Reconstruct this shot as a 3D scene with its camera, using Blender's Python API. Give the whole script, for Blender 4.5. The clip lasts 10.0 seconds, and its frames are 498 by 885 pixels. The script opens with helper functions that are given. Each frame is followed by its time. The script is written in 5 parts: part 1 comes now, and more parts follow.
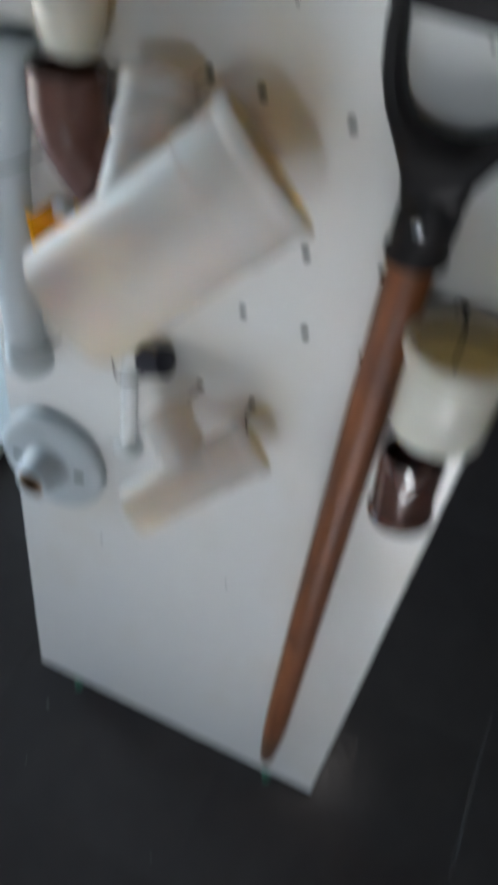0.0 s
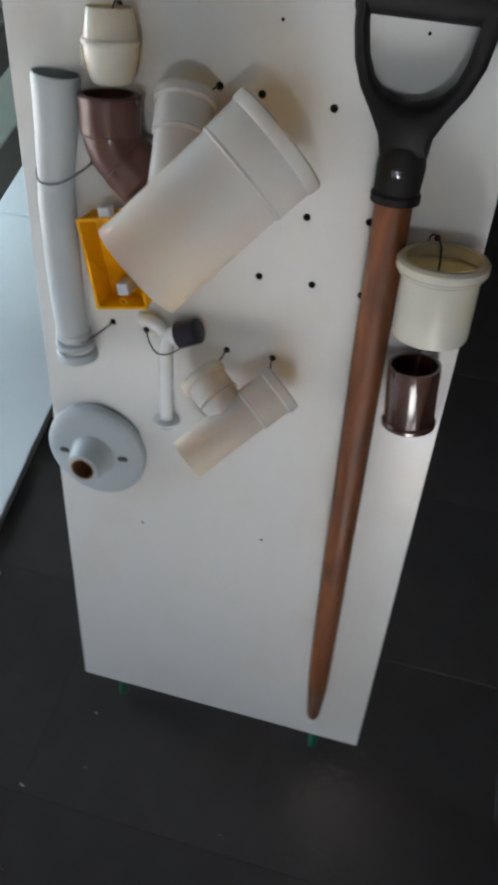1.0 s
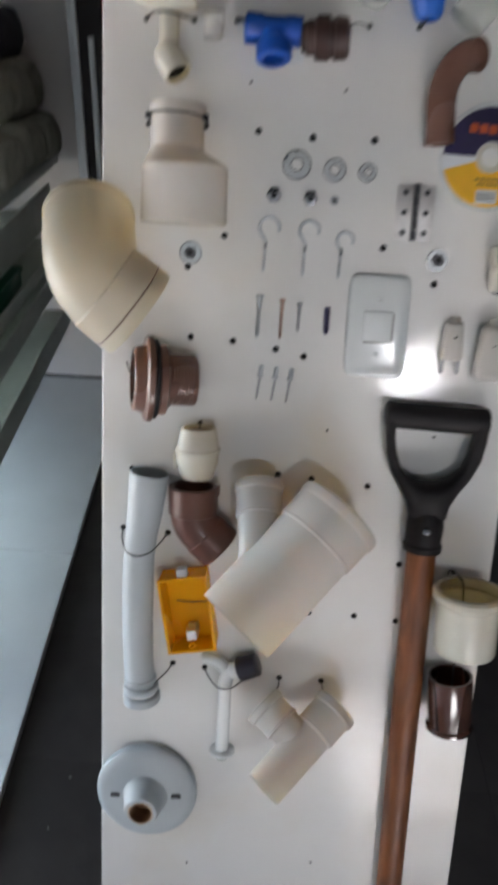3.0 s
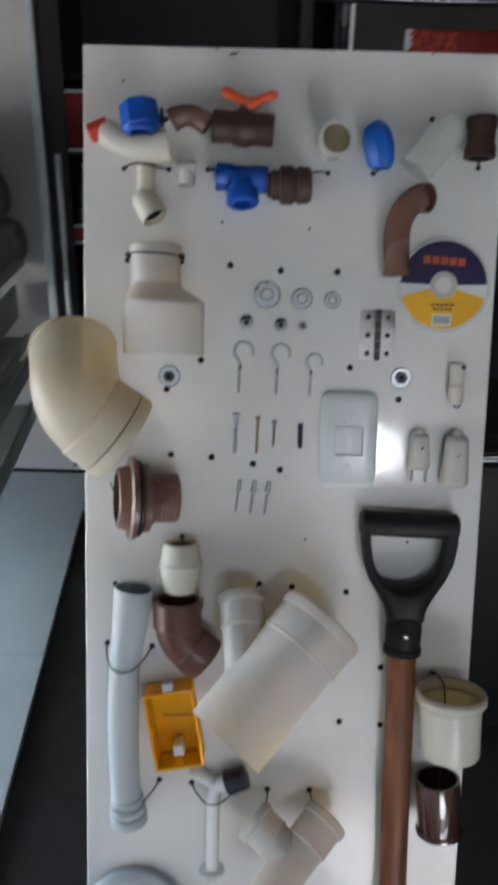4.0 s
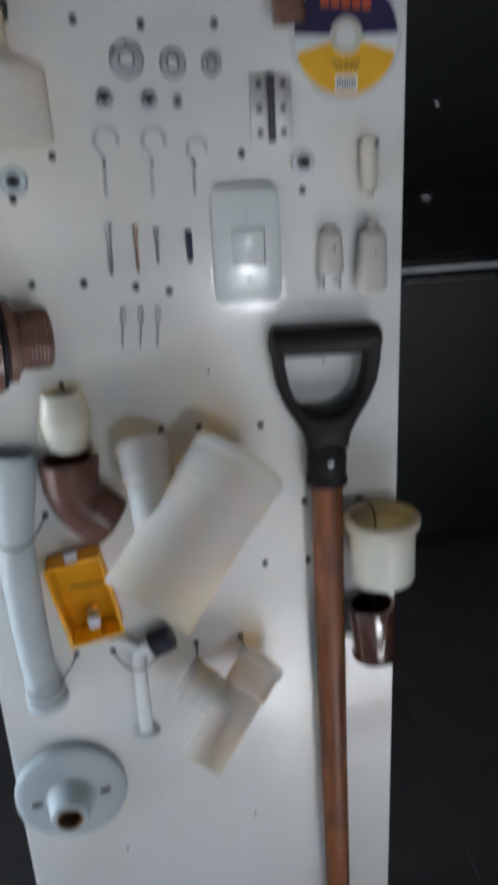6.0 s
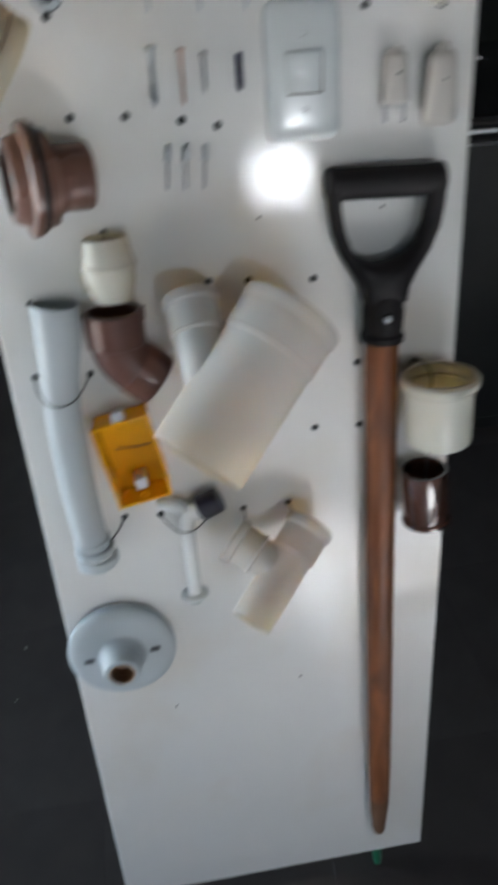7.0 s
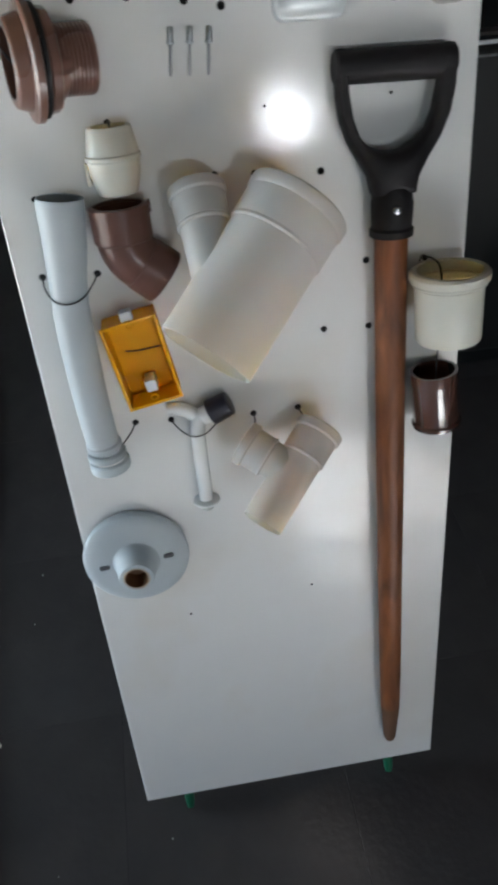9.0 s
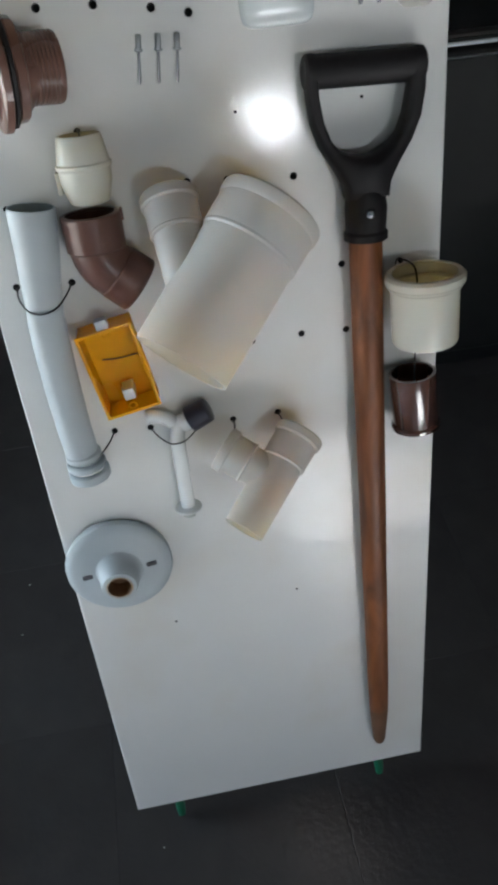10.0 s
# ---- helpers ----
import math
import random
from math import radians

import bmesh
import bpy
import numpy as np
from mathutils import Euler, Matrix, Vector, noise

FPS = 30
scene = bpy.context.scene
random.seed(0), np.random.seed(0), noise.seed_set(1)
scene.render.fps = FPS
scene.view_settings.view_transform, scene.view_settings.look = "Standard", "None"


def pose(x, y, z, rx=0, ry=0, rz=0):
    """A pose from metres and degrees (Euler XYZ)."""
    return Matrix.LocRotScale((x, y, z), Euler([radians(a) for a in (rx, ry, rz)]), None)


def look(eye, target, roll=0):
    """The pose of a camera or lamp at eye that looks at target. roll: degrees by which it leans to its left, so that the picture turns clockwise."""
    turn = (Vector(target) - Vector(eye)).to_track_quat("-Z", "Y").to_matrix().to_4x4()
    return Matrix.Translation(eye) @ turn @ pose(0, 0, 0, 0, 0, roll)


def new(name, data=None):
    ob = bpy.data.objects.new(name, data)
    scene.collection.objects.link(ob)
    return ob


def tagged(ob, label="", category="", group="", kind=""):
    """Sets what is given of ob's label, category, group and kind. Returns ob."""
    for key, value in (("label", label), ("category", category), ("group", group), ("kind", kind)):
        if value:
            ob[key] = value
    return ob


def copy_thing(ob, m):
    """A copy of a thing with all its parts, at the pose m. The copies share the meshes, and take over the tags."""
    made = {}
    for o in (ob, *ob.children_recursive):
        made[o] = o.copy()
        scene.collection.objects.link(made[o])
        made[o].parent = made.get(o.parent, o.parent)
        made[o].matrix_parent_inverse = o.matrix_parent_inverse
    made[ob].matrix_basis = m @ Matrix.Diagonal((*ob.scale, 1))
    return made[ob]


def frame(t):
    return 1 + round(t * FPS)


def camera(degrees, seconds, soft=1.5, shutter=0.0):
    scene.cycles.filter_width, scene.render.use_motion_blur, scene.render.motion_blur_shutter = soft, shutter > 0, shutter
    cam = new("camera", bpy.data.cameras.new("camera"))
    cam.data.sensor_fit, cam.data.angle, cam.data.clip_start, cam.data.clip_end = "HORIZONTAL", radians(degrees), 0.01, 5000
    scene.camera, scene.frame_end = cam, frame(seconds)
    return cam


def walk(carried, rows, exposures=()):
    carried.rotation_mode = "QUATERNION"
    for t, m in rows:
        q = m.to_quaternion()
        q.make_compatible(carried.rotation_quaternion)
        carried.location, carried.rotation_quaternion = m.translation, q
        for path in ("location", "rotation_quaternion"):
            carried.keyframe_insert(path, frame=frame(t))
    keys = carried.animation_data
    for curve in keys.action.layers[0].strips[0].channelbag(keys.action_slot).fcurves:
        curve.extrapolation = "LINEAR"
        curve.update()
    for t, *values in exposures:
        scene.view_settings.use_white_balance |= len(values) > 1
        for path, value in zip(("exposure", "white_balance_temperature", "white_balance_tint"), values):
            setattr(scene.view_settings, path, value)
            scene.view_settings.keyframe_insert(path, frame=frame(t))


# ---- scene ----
cam = camera(38.0, 10.0, soft=3.7, shutter=1.0)
# The display board leans back by LEAN degrees; the path is given in the board's own frame
# (x along its width, z up its face, -y out of it), with its lower edge at z = 0.
LEAN, FOOT = 16.0, 0.05
BOARD = Matrix.Translation((0, 0, FOOT)) @ Matrix.Rotation(radians(-LEAN), 4, "X")
# the clip's camera turns a little warmer and back on the way: seconds, stops, kelvin, tint
EXPOSURES = [(0.0, 3.60, 6050, 11), (1.0, 3.50, 6400, 13), (1.6, 3.37, 6680, 15), (2.0, 3.42, 6680, 16), (2.5, 3.62, 6750, 18), (3.1, 3.60, 6400, 16),
             (4.5, 3.38, 6100, 12), (5.0, 3.36, 6050, 10), (5.5, 3.38, 5960, 11), (7.0, 3.54, 6200, 12), (7.5, 3.48, 6180, 12), (8.0, 3.56, 6250, 12),
             (10.0, 3.51, 6200, 10)]
PATH = [
    (0, (0.203, -0.518, 1.166), (-0.212, 0.891, -0.19), 10.0),
    (0.2, (0.231, -0.564, 1.136), (-0.182, 0.847, -0.303), 9.8),
    (0.5, (0.233, -0.645, 1.125), (-0.202, 0.781, -0.208), 5.5),
    (1, (0.19, -0.728, 1.136), (-0.165, 0.846, -0.046), 4.0),
    (1.2, (0.154, -0.737, 1.142), (-0.177, 0.8, -0.093), 0.5),
    (1.5, (0.078, -0.77, 1.145), (-0.155, 0.872, 0.027), 1.0),
    (2, (0.011, -0.804, 1.13), (-0.165, 0.861, 0.036), 0.4),
    (2.1, (-0.016, -0.811, 1.136), (-0.167, 0.883, 0.083), 1.1),
    (2.3, (-0.058, -0.826, 1.156), (-0.181, 0.954, 0.252), 2.9),
    (2.5, (-0.078, -0.837, 1.194), (-0.16, 1.018, 0.451), 4.1),
    (2.7, (-0.062, -0.849, 1.241), (-0.160, 1.039, 0.629), 3.8),
    (3, (-0.024, -0.871, 1.251), (-0.116, 1.07, 0.778), 2.9),
    (3.2, (-0.016, -0.893, 1.253), (-0.129, 1.059, 0.83), 2.1),
    (4.3, (-0.066, -0.887, 1.309), (0.018, 1.097, 1.072), -0.3),
    (4.5, (-0.087, -0.86, 1.316), (0.066, 1.118, 1.064), -1.7),
    (4.7, (-0.114, -0.838, 1.329), (0.12, 1.133, 1.085), -1.9),
    (5, (-0.106, -0.811, 1.327), (0.165, 1.149, 1.039), -2.5),
    (5.5, (-0.063, -0.788, 1.311), (0.246, 1.147, 0.91), -3.4),
    (5.7, (-0.06, -0.776, 1.286), (0.265, 1.127, 0.763), -3.0),
    (6.8, (-0.072, -0.754, 1.198), (0.179, 1.029, 0.327), -4.1),
    (7, (-0.084, -0.752, 1.192), (0.122, 1.018, 0.283), -4.1),
    (7.3, (-0.096, -0.752, 1.159), (-0.025, 0.968, 0.202), -3.2),
    (7.5, (-0.12, -0.749, 1.138), (-0.106, 0.934, 0.058), -4.6),
    (7.7, (-0.129, -0.747, 1.133), (-0.131, 0.923, 0.022), -4.3),
    (8, (-0.116, -0.754, 1.134), (-0.067, 0.906, 0.019), -4.5),
    (8.5, (-0.108, -0.78, 1.138), (0.027, 0.936, 0.12), -4.9),
    (9, (-0.09, -0.784, 1.138), (0.068, 0.934, 0.126), -5.5),
    (9.5, (-0.084, -0.782, 1.139), (0.094, 0.93, 0.121), -6.4),
    (10, (-0.076, -0.782, 1.139), (0.107, 0.936, 0.131), -6.3),
]
walk(cam, [(t, BOARD @ look(eye, target, roll)) for t, eye, target, roll in PATH], EXPOSURES)

# ---------------------------------------------------------------- light
world = bpy.data.worlds.new("sky")
scene.world = world
world.use_nodes = True
wn = world.node_tree.nodes
sky = wn.new("ShaderNodeTexSky")
sky.sky_type, sky.sun_disc = "NISHITA", False
sky.sun_elevation, sky.sun_rotation = radians(46), radians(180)
world.node_tree.links.new(sky.outputs[0], wn["Background"].inputs[0])
wn["Background"].inputs[1].default_value = 0.05

sun = new("sun", bpy.data.lights.new("sun", "SUN"))
sun.data.energy, sun.data.angle, sun.data.color = 5.0, radians(1.5), (1.0, 0.97, 0.94)
SUN_TO = Vector((0.0, -0.69, 0.724)).normalized()
sun.matrix_world = SUN_TO.to_track_quat("Z", "Y").to_matrix().to_4x4()


def area(name, w, h, power, colour, m):
    lamp = new(name, bpy.data.lights.new(name, "AREA"))
    lamp.data.shape, lamp.data.size, lamp.data.size_y = "RECTANGLE", w, h
    lamp.data.energy, lamp.data.color = power, colour
    lamp.matrix_world = m
    return lamp


# fill added at unseen side openings; small bright window at the far end
side_light = area("side_fill_light", 1.2, 1.3, 1.45, (0.74, 0.93, 1.0), look((-2.40, 0.97, 0.75), (-0.6, 0.95, 0.1)))
side_light.data.spread = radians(85)
area("side_front_fill", 1.2, 1.3, 0.15, (0.80, 0.94, 0.98), look((-2.40, -1.00, 0.72), (0.0, 0.0, 0.1)))
area("far_window_light", 0.36, 0.30, 2.6, (0.96, 1.0, 1.0), look((1.12, -5.45, 2.02), (0.1, 0.3, 1.1)))

area("ceiling_lamp_light", 0.12, 0.12, 0.075, (1.0, 0.88, 0.78), pose(0.34, 0.55, 3.05))
# bluish fill lamp added in a front window that is never in view
area("front_fill_light", 1.25, 1.2, 0.20, (0.60, 0.90, 1.0), pose(-0.65, -2.59, 1.70, 90, 0, 0))
vent = area("wall_vent_light", 0.10, 0.10, 0.055, (1.0, 1.0, 1.0), look((3.18, -2.63, 1.19), (0.6, 2.0, 1.4)))
vent.data.shape = "ELLIPSE"


# ---------------------------------------------------------------- materials
INNER = {}


def inner_skin(m, colour):
    """The inside of a thin translucent wall: lets most light on to the outer skin, which scatters it."""
    n = bpy.data.materials.new(m.name + "_inside")
    n.use_nodes = True
    N, L = n.node_tree.nodes, n.node_tree.links
    p = N["Principled BSDF"]
    p.inputs["Base Color"].default_value, p.inputs["Roughness"].default_value = (*colour, 1), 0.35
    clear, mix = N.new("ShaderNodeBsdfTransparent"), N.new("ShaderNodeMixShader")
    mix.inputs[0].default_value = 0.93
    L.new(p.outputs[0], mix.inputs[1])
    L.new(clear.outputs[0], mix.inputs[2])
    L.new(mix.outputs[0], N["Material Output"].inputs[0])
    INNER[m.name] = n


def mat(name, colour, rough=0.45, metal=0.0, var=0.10, grain=30.0, bump=0.05, bump_scale=200.0,
        coat=0.0, coat_rough=0.05, rough_var=0.1, wave=0.0, stain=0.0, glow=0.0, glow_tint=None, spec=0.5, dirt=0.0, streak=0.0, forward=0.75):
    """Principled surface: two scales of colour variation, fine relief, uneven gloss; glow is thin-wall translucency."""
    m = bpy.data.materials.new(name)
    m.use_nodes = True
    nt = m.node_tree
    N, L = nt.nodes, nt.links
    p = N["Principled BSDF"]
    tc = N.new("ShaderNodeTexCoord")
    n1 = N.new("ShaderNodeTexNoise")
    n1.inputs["Scale"].default_value, n1.inputs["Detail"].default_value = grain, 5
    n2 = N.new("ShaderNodeTexNoise")
    n2.inputs["Scale"].default_value, n2.inputs["Detail"].default_value = grain / 7, 3
    for n in (n1, n2):
        L.new(tc.outputs["Object"], n.inputs["Vector"])
    add = N.new("ShaderNodeMath")
    add.operation = "ADD"
    L.new(n1.outputs["Fac"], add.inputs[0])
    L.new(n2.outputs["Fac"], add.inputs[1])
    ramp = N.new("ShaderNodeMapRange")
    ramp.inputs["From Min"].default_value, ramp.inputs["From Max"].default_value = 0.6, 1.4
    ramp.inputs["To Min"].default_value, ramp.inputs["To Max"].default_value = 1 - var, 1 + var * 0.5
    L.new(add.outputs[0], ramp.inputs["Value"])
    mul = N.new("ShaderNodeVectorMath")
    mul.operation = "MULTIPLY"
    mul.inputs[0].default_value = colour
    L.new(ramp.outputs[0], mul.inputs[1])
    base = mul.outputs[0]
    if stain:
        n6 = N.new("ShaderNodeTexNoise")
        n6.inputs["Scale"].default_value, n6.inputs["Detail"].default_value = 4.5, 4
        L.new(tc.outputs["Object"], n6.inputs["Vector"])
        sm = N.new("ShaderNodeMapRange")
        sm.inputs["From Min"].default_value, sm.inputs["From Max"].default_value = 0.52, 0.72
        sm.inputs["To Max"].default_value = stain
        L.new(n6.outputs["Fac"], sm.inputs["Value"])
        sx = N.new("ShaderNodeMix")
        sx.data_type = "RGBA"
        sx.inputs["B"].default_value = (0.62, 0.54, 0.42, 1)
        L.new(sm.outputs[0], sx.inputs["Factor"])
        L.new(base, sx.inputs["A"])
        base = sx.outputs["Result"]
    if dirt:
        n4 = N.new("ShaderNodeTexNoise")
        n4.inputs["Scale"].default_value, n4.inputs["Detail"].default_value = grain * 0.6, 8
        L.new(tc.outputs["Object"], n4.inputs["Vector"])
        dm = N.new("ShaderNodeMapRange")
        dm.inputs["From Min"].default_value, dm.inputs["From Max"].default_value = 0.55, 0.75
        dm.inputs["To Max"].default_value = dirt
        L.new(n4.outputs["Fac"], dm.inputs["Value"])
        mx = N.new("ShaderNodeMix")
        mx.data_type = "RGBA"
        mx.inputs["B"].default_value = (0.16, 0.12, 0.07, 1)
        L.new(dm.outputs[0], mx.inputs["Factor"])
        L.new(base, mx.inputs["A"])
        base = mx.outputs["Result"]
    L.new(base, p.inputs["Base Color"])
    rr = N.new("ShaderNodeMapRange")
    rr.inputs["From Min"].default_value, rr.inputs["From Max"].default_value = 0.3, 0.7
    rr.inputs["To Min"].default_value, rr.inputs["To Max"].default_value = max(0.02, rough - rough_var), min(1, rough + rough_var)
    L.new(n2.outputs["Fac"], rr.inputs["Value"])
    L.new(rr.outputs[0], p.inputs["Roughness"])
    p.inputs["Metallic"].default_value = metal
    p.inputs["Coat Weight"].default_value = coat
    p.inputs["Coat Roughness"].default_value = coat_rough
    p.inputs["Coat IOR"].default_value = 1.55
    p.inputs["Specular IOR Level"].default_value = spec
    if bump:
        n3 = N.new("ShaderNodeTexNoise")
        n3.inputs["Scale"].default_value, n3.inputs["Detail"].default_value = bump_scale, 3
        L.new(tc.outputs["Object"], n3.inputs["Vector"])
        b = N.new("ShaderNodeBump")
        b.inputs["Strength"].default_value, b.inputs["Distance"].default_value = bump, 0.002
        L.new(n3.outputs["Fac"], b.inputs["Height"])
        if wave:
            n5 = N.new("ShaderNodeTexNoise")
            n5.inputs["Scale"].default_value, n5.inputs["Detail"].default_value = 17, 2
            L.new(tc.outputs["Object"], n5.inputs["Vector"])
            b2 = N.new("ShaderNodeBump")
            b2.inputs["Strength"].default_value, b2.inputs["Distance"].default_value = wave, 0.004
            L.new(n5.outputs["Fac"], b2.inputs["Height"])
            L.new(b2.outputs[0], b.inputs["Normal"])
        if streak:
            mp = N.new("ShaderNodeMapping")
            mp.inputs["Scale"].default_value = (260, 260, 7)
            L.new(tc.outputs["Object"], mp.inputs[0])
            n7 = N.new("ShaderNodeTexNoise")
            n7.inputs["Scale"].default_value, n7.inputs["Detail"].default_value = 1.0, 3
            L.new(mp.outputs[0], n7.inputs["Vector"])
            b3 = N.new("ShaderNodeBump")
            b3.inputs["Strength"].default_value, b3.inputs["Distance"].default_value = streak, 0.001
            L.new(n7.outputs["Fac"], b3.inputs["Height"])
            L.new((b2 if wave else b).outputs[0], b3.inputs["Normal"])
            if wave:
                L.new(b3.outputs[0], b.inputs["Normal"])
            else:
                b = b3
        L.new(b.outputs[0], p.inputs["Normal"])
        if coat:
            L.new(b.outputs[0], p.inputs["Coat Normal"])
    if glow:
        t = N.new("ShaderNodeBsdfTranslucent")
        t.inputs["Color"].default_value = (*(glow_tint or colour), 1)
        fwd = N.new("ShaderNodeBsdfTransparent")
        fwd.inputs["Color"].default_value = (*(glow_tint or colour), 1)
        both = N.new("ShaderNodeMixShader")
        both.inputs[0].default_value = forward
        L.new(t.outputs[0], both.inputs[1])
        L.new(fwd.outputs[0], both.inputs[2])
        mix = N.new("ShaderNodeMixShader")
        mix.inputs[0].default_value = glow
        L.new(p.outputs[0], mix.inputs[1])
        L.new(both.outputs[0], mix.inputs[2])
        L.new(mix.outputs[0], N["Material Output"].inputs[0])
        inner_skin(m, colour)
    return m


M_BOARD = mat("white_enamel", (0.77, 0.765, 0.75), rough=0.36, var=0.04, grain=9, bump=0.08, bump_scale=170, wave=0.03, streak=0.024, stain=0.42, spec=0.22, coat=0.48, coat_rough=0.035, rough_var=0.04)
M_EDGE = mat("raw_board_edge", (0.62, 0.54, 0.40), rough=0.7, var=0.2, grain=60)
M_CREAM = mat("cream_pvc", (0.78, 0.82, 0.76), rough=0.14, var=0.06, grain=14, bump=0.03, glow=0.32, glow_tint=(1.0, 0.68, 0.22), forward=0.6)
M_ELBOW = mat("yellowed_cream_pvc", (0.70, 0.71, 0.64), rough=0.26, var=0.08, grain=12, bump=0.03, glow=0.40, glow_tint=(1.0, 0.76, 0.34), forward=0.5)
M_PVC = mat("white_pvc", (0.74, 0.845, 0.89), rough=0.32, var=0.05, grain=14, bump=0.03, glow=0.41, glow_tint=(1.0, 0.60, 0.15), forward=0.78)
M_WHITEPVC = mat("glossy_white_pvc", (0.83, 0.87, 0.90), rough=0.18, var=0.05, grain=14, bump=0.03, glow=0.30, glow_tint=(1.0, 0.72, 0.34), forward=0.5)
M_COOLWHITE = mat("white_plastic", (0.46, 0.51, 0.54), rough=0.45, var=0.05, grain=20, bump=0.02)
M_GLOSSWHITE = mat("plain_white_plastic", (0.74, 0.76, 0.76), rough=0.16, var=0.05, grain=20, bump=0.02)
M_CLEARWHITE = mat("milky_plastic", (0.74, 0.79, 0.76), rough=0.22, var=0.05, grain=30, bump=0.03, glow=0.50, glow_tint=(0.96, 0.96, 0.92), forward=0.7, coat=0.5)
M_BROWN = mat("brown_pvc", (0.115, 0.047, 0.034), rough=0.34, var=0.18, grain=20, bump=0.03, spec=0.4, coat=0.15, coat_rough=0.12)
M_BROWNGLOSS = mat("glossy_brown_pvc", (0.085, 0.036, 0.026), rough=0.14, var=0.15, grain=20, bump=0.015, spec=0.6, coat=1.0, coat_rough=0.05)
M_COCOA = mat("matt_dark_brown_pvc", (0.060, 0.032, 0.027), rough=0.33, var=0.2, grain=25, bump=0.05, spec=0.38)
M_TAN = mat("faded_brown_pvc", (0.19, 0.098, 0.072), rough=0.22, var=0.2, grain=20, bump=0.04, coat=0.2)
M_SKYBLUE = mat("sky_blue_pvc", (0.004, 0.13, 0.60), rough=0.36, var=0.15, grain=30, bump=0.03)
M_ZINC = mat("bright_zinc", (0.55, 0.58, 0.60), rough=0.30, metal=1.0, var=0.18, grain=80)
M_OLIVE = mat("dull_olive_brown", (0.21, 0.155, 0.095), rough=0.5, var=0.2, grain=40)
M_BLUE = mat("blue_pvc", (0.008, 0.085, 0.46), rough=0.24, var=0.15, grain=30, bump=0.03)
M_ORANGE = mat("orange_plastic", (1.0, 0.53, 0.004), rough=0.22, var=0.08, grain=30, bump=0.05, glow=0.36, glow_tint=(1.0, 0.72, 0.015), forward=0.7)
M_RED = mat("red_plastic", (0.60, 0.045, 0.015), rough=0.3, var=0.15, grain=40)
M_HANDLE = mat("orange_red_plastic", (0.75, 0.10, 0.015), rough=0.3, var=0.15, grain=40)
M_BLACK = mat("black_plastic", (0.017, 0.015, 0.016), rough=0.55, var=0.3, grain=40, bump=0.10, spec=0.22)
M_INKBLUE = mat("blue_black_plastic", (0.022, 0.020, 0.034), rough=0.3, var=0.2)
M_RUBBER = mat("black_rubber", (0.010, 0.010, 0.010), rough=0.6, var=0.2)
M_STEEL = mat("zinc_steel", (0.33, 0.34, 0.36), rough=0.26, metal=1.0, var=0.15, grain=80)
M_BRASS = mat("brass", (0.55, 0.33, 0.12), rough=0.35, metal=1.0, var=0.2, grain=60)
M_SHELL = mat("tarnished_brass", (0.34, 0.19, 0.10), rough=0.45, metal=0.8, var=0.4, grain=90)
M_COPPER = mat("coppery_steel", (0.55, 0.38, 0.32), rough=0.35, metal=1.0, var=0.2, grain=60)
M_WIRE = mat("black_wire", (0.018, 0.016, 0.017), rough=0.45, var=0.2)
# near black: nail heads and joints, and painted shade inside holes, slots and mouths
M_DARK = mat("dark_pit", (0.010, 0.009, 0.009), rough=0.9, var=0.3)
M_GREY = mat("grey_plastic", (0.50, 0.48, 0.45), rough=0.4, var=0.06, grain=30)
M_PLATE = mat("plate_plastic", (0.66, 0.70, 0.71), rough=0.16, var=0.03, grain=20, bump=0.02, coat=0.15)
M_BEIGE = mat("beige_plastic", (0.58, 0.55, 0.48), rough=0.35, var=0.08, grain=40)
M_NAVY = mat("navy_print", (0.018, 0.012, 0.065), rough=0.4, var=0.15, grain=60)
M_YELLOW = mat("yellow_print", (0.85, 0.46, 0.015), rough=0.45, var=0.1, grain=60)
M_PAPER = mat("pale_print", (0.72, 0.75, 0.77), rough=0.5, var=0.06, grain=60)
M_ABRASIVE = mat("abrasive_rim", (0.66, 0.68, 0.68), rough=0.5, var=0.25, grain=300)
M_INK = mat("dark_ink", (0.05, 0.04, 0.04), rough=0.6)
M_REDINK = mat("orange_ink", (0.60, 0.10, 0.02), rough=0.5)
M_GREEN = mat("green_plastic", (0.006, 0.115, 0.055), rough=0.35, var=0.15)
M_TILE = mat("white_porcelain_tile", (0.80, 0.82, 0.82), rough=0.14, var=0.08, grain=5, bump=0.02, coat=0.3)
M_FLOOR = mat("black_floor", (0.058, 0.050, 0.048), rough=0.17, var=0.2, grain=14, bump=0.34, bump_scale=75, rough_var=0.08, dirt=0.02, spec=0.24)
M_GUN = mat("dull_dark_steel", (0.10, 0.10, 0.11), rough=0.45, metal=0.7, var=0.2, grain=80)
M_GROUT = mat("dark_grout", (0.045, 0.045, 0.044), rough=0.8, var=0.3)
M_WALL = mat("dull_wall_paint", (0.42, 0.42, 0.40), rough=0.8, var=0.1, grain=6, bump=0.1)
M_WHITEWALL = mat("white_wall_paint", (0.74, 0.71, 0.70), rough=0.6, var=0.08, grain=6, bump=0.1)
# dark tone for inner walls; on the street backdrop it paints the shade
M_DIM = mat("dark_wall_tone", (0.085, 0.078, 0.076), rough=0.8, var=0.2, grain=6)
M_COOLER = mat("cooler_black_metal", (0.046, 0.040, 0.040), rough=0.5, spec=0.2, var=0.2, grain=8, bump=0.01)
M_HINGE = mat("dull_hinge_steel", (0.70, 0.68, 0.67), rough=0.48, metal=0.85, var=0.22, grain=90, bump=0.08)
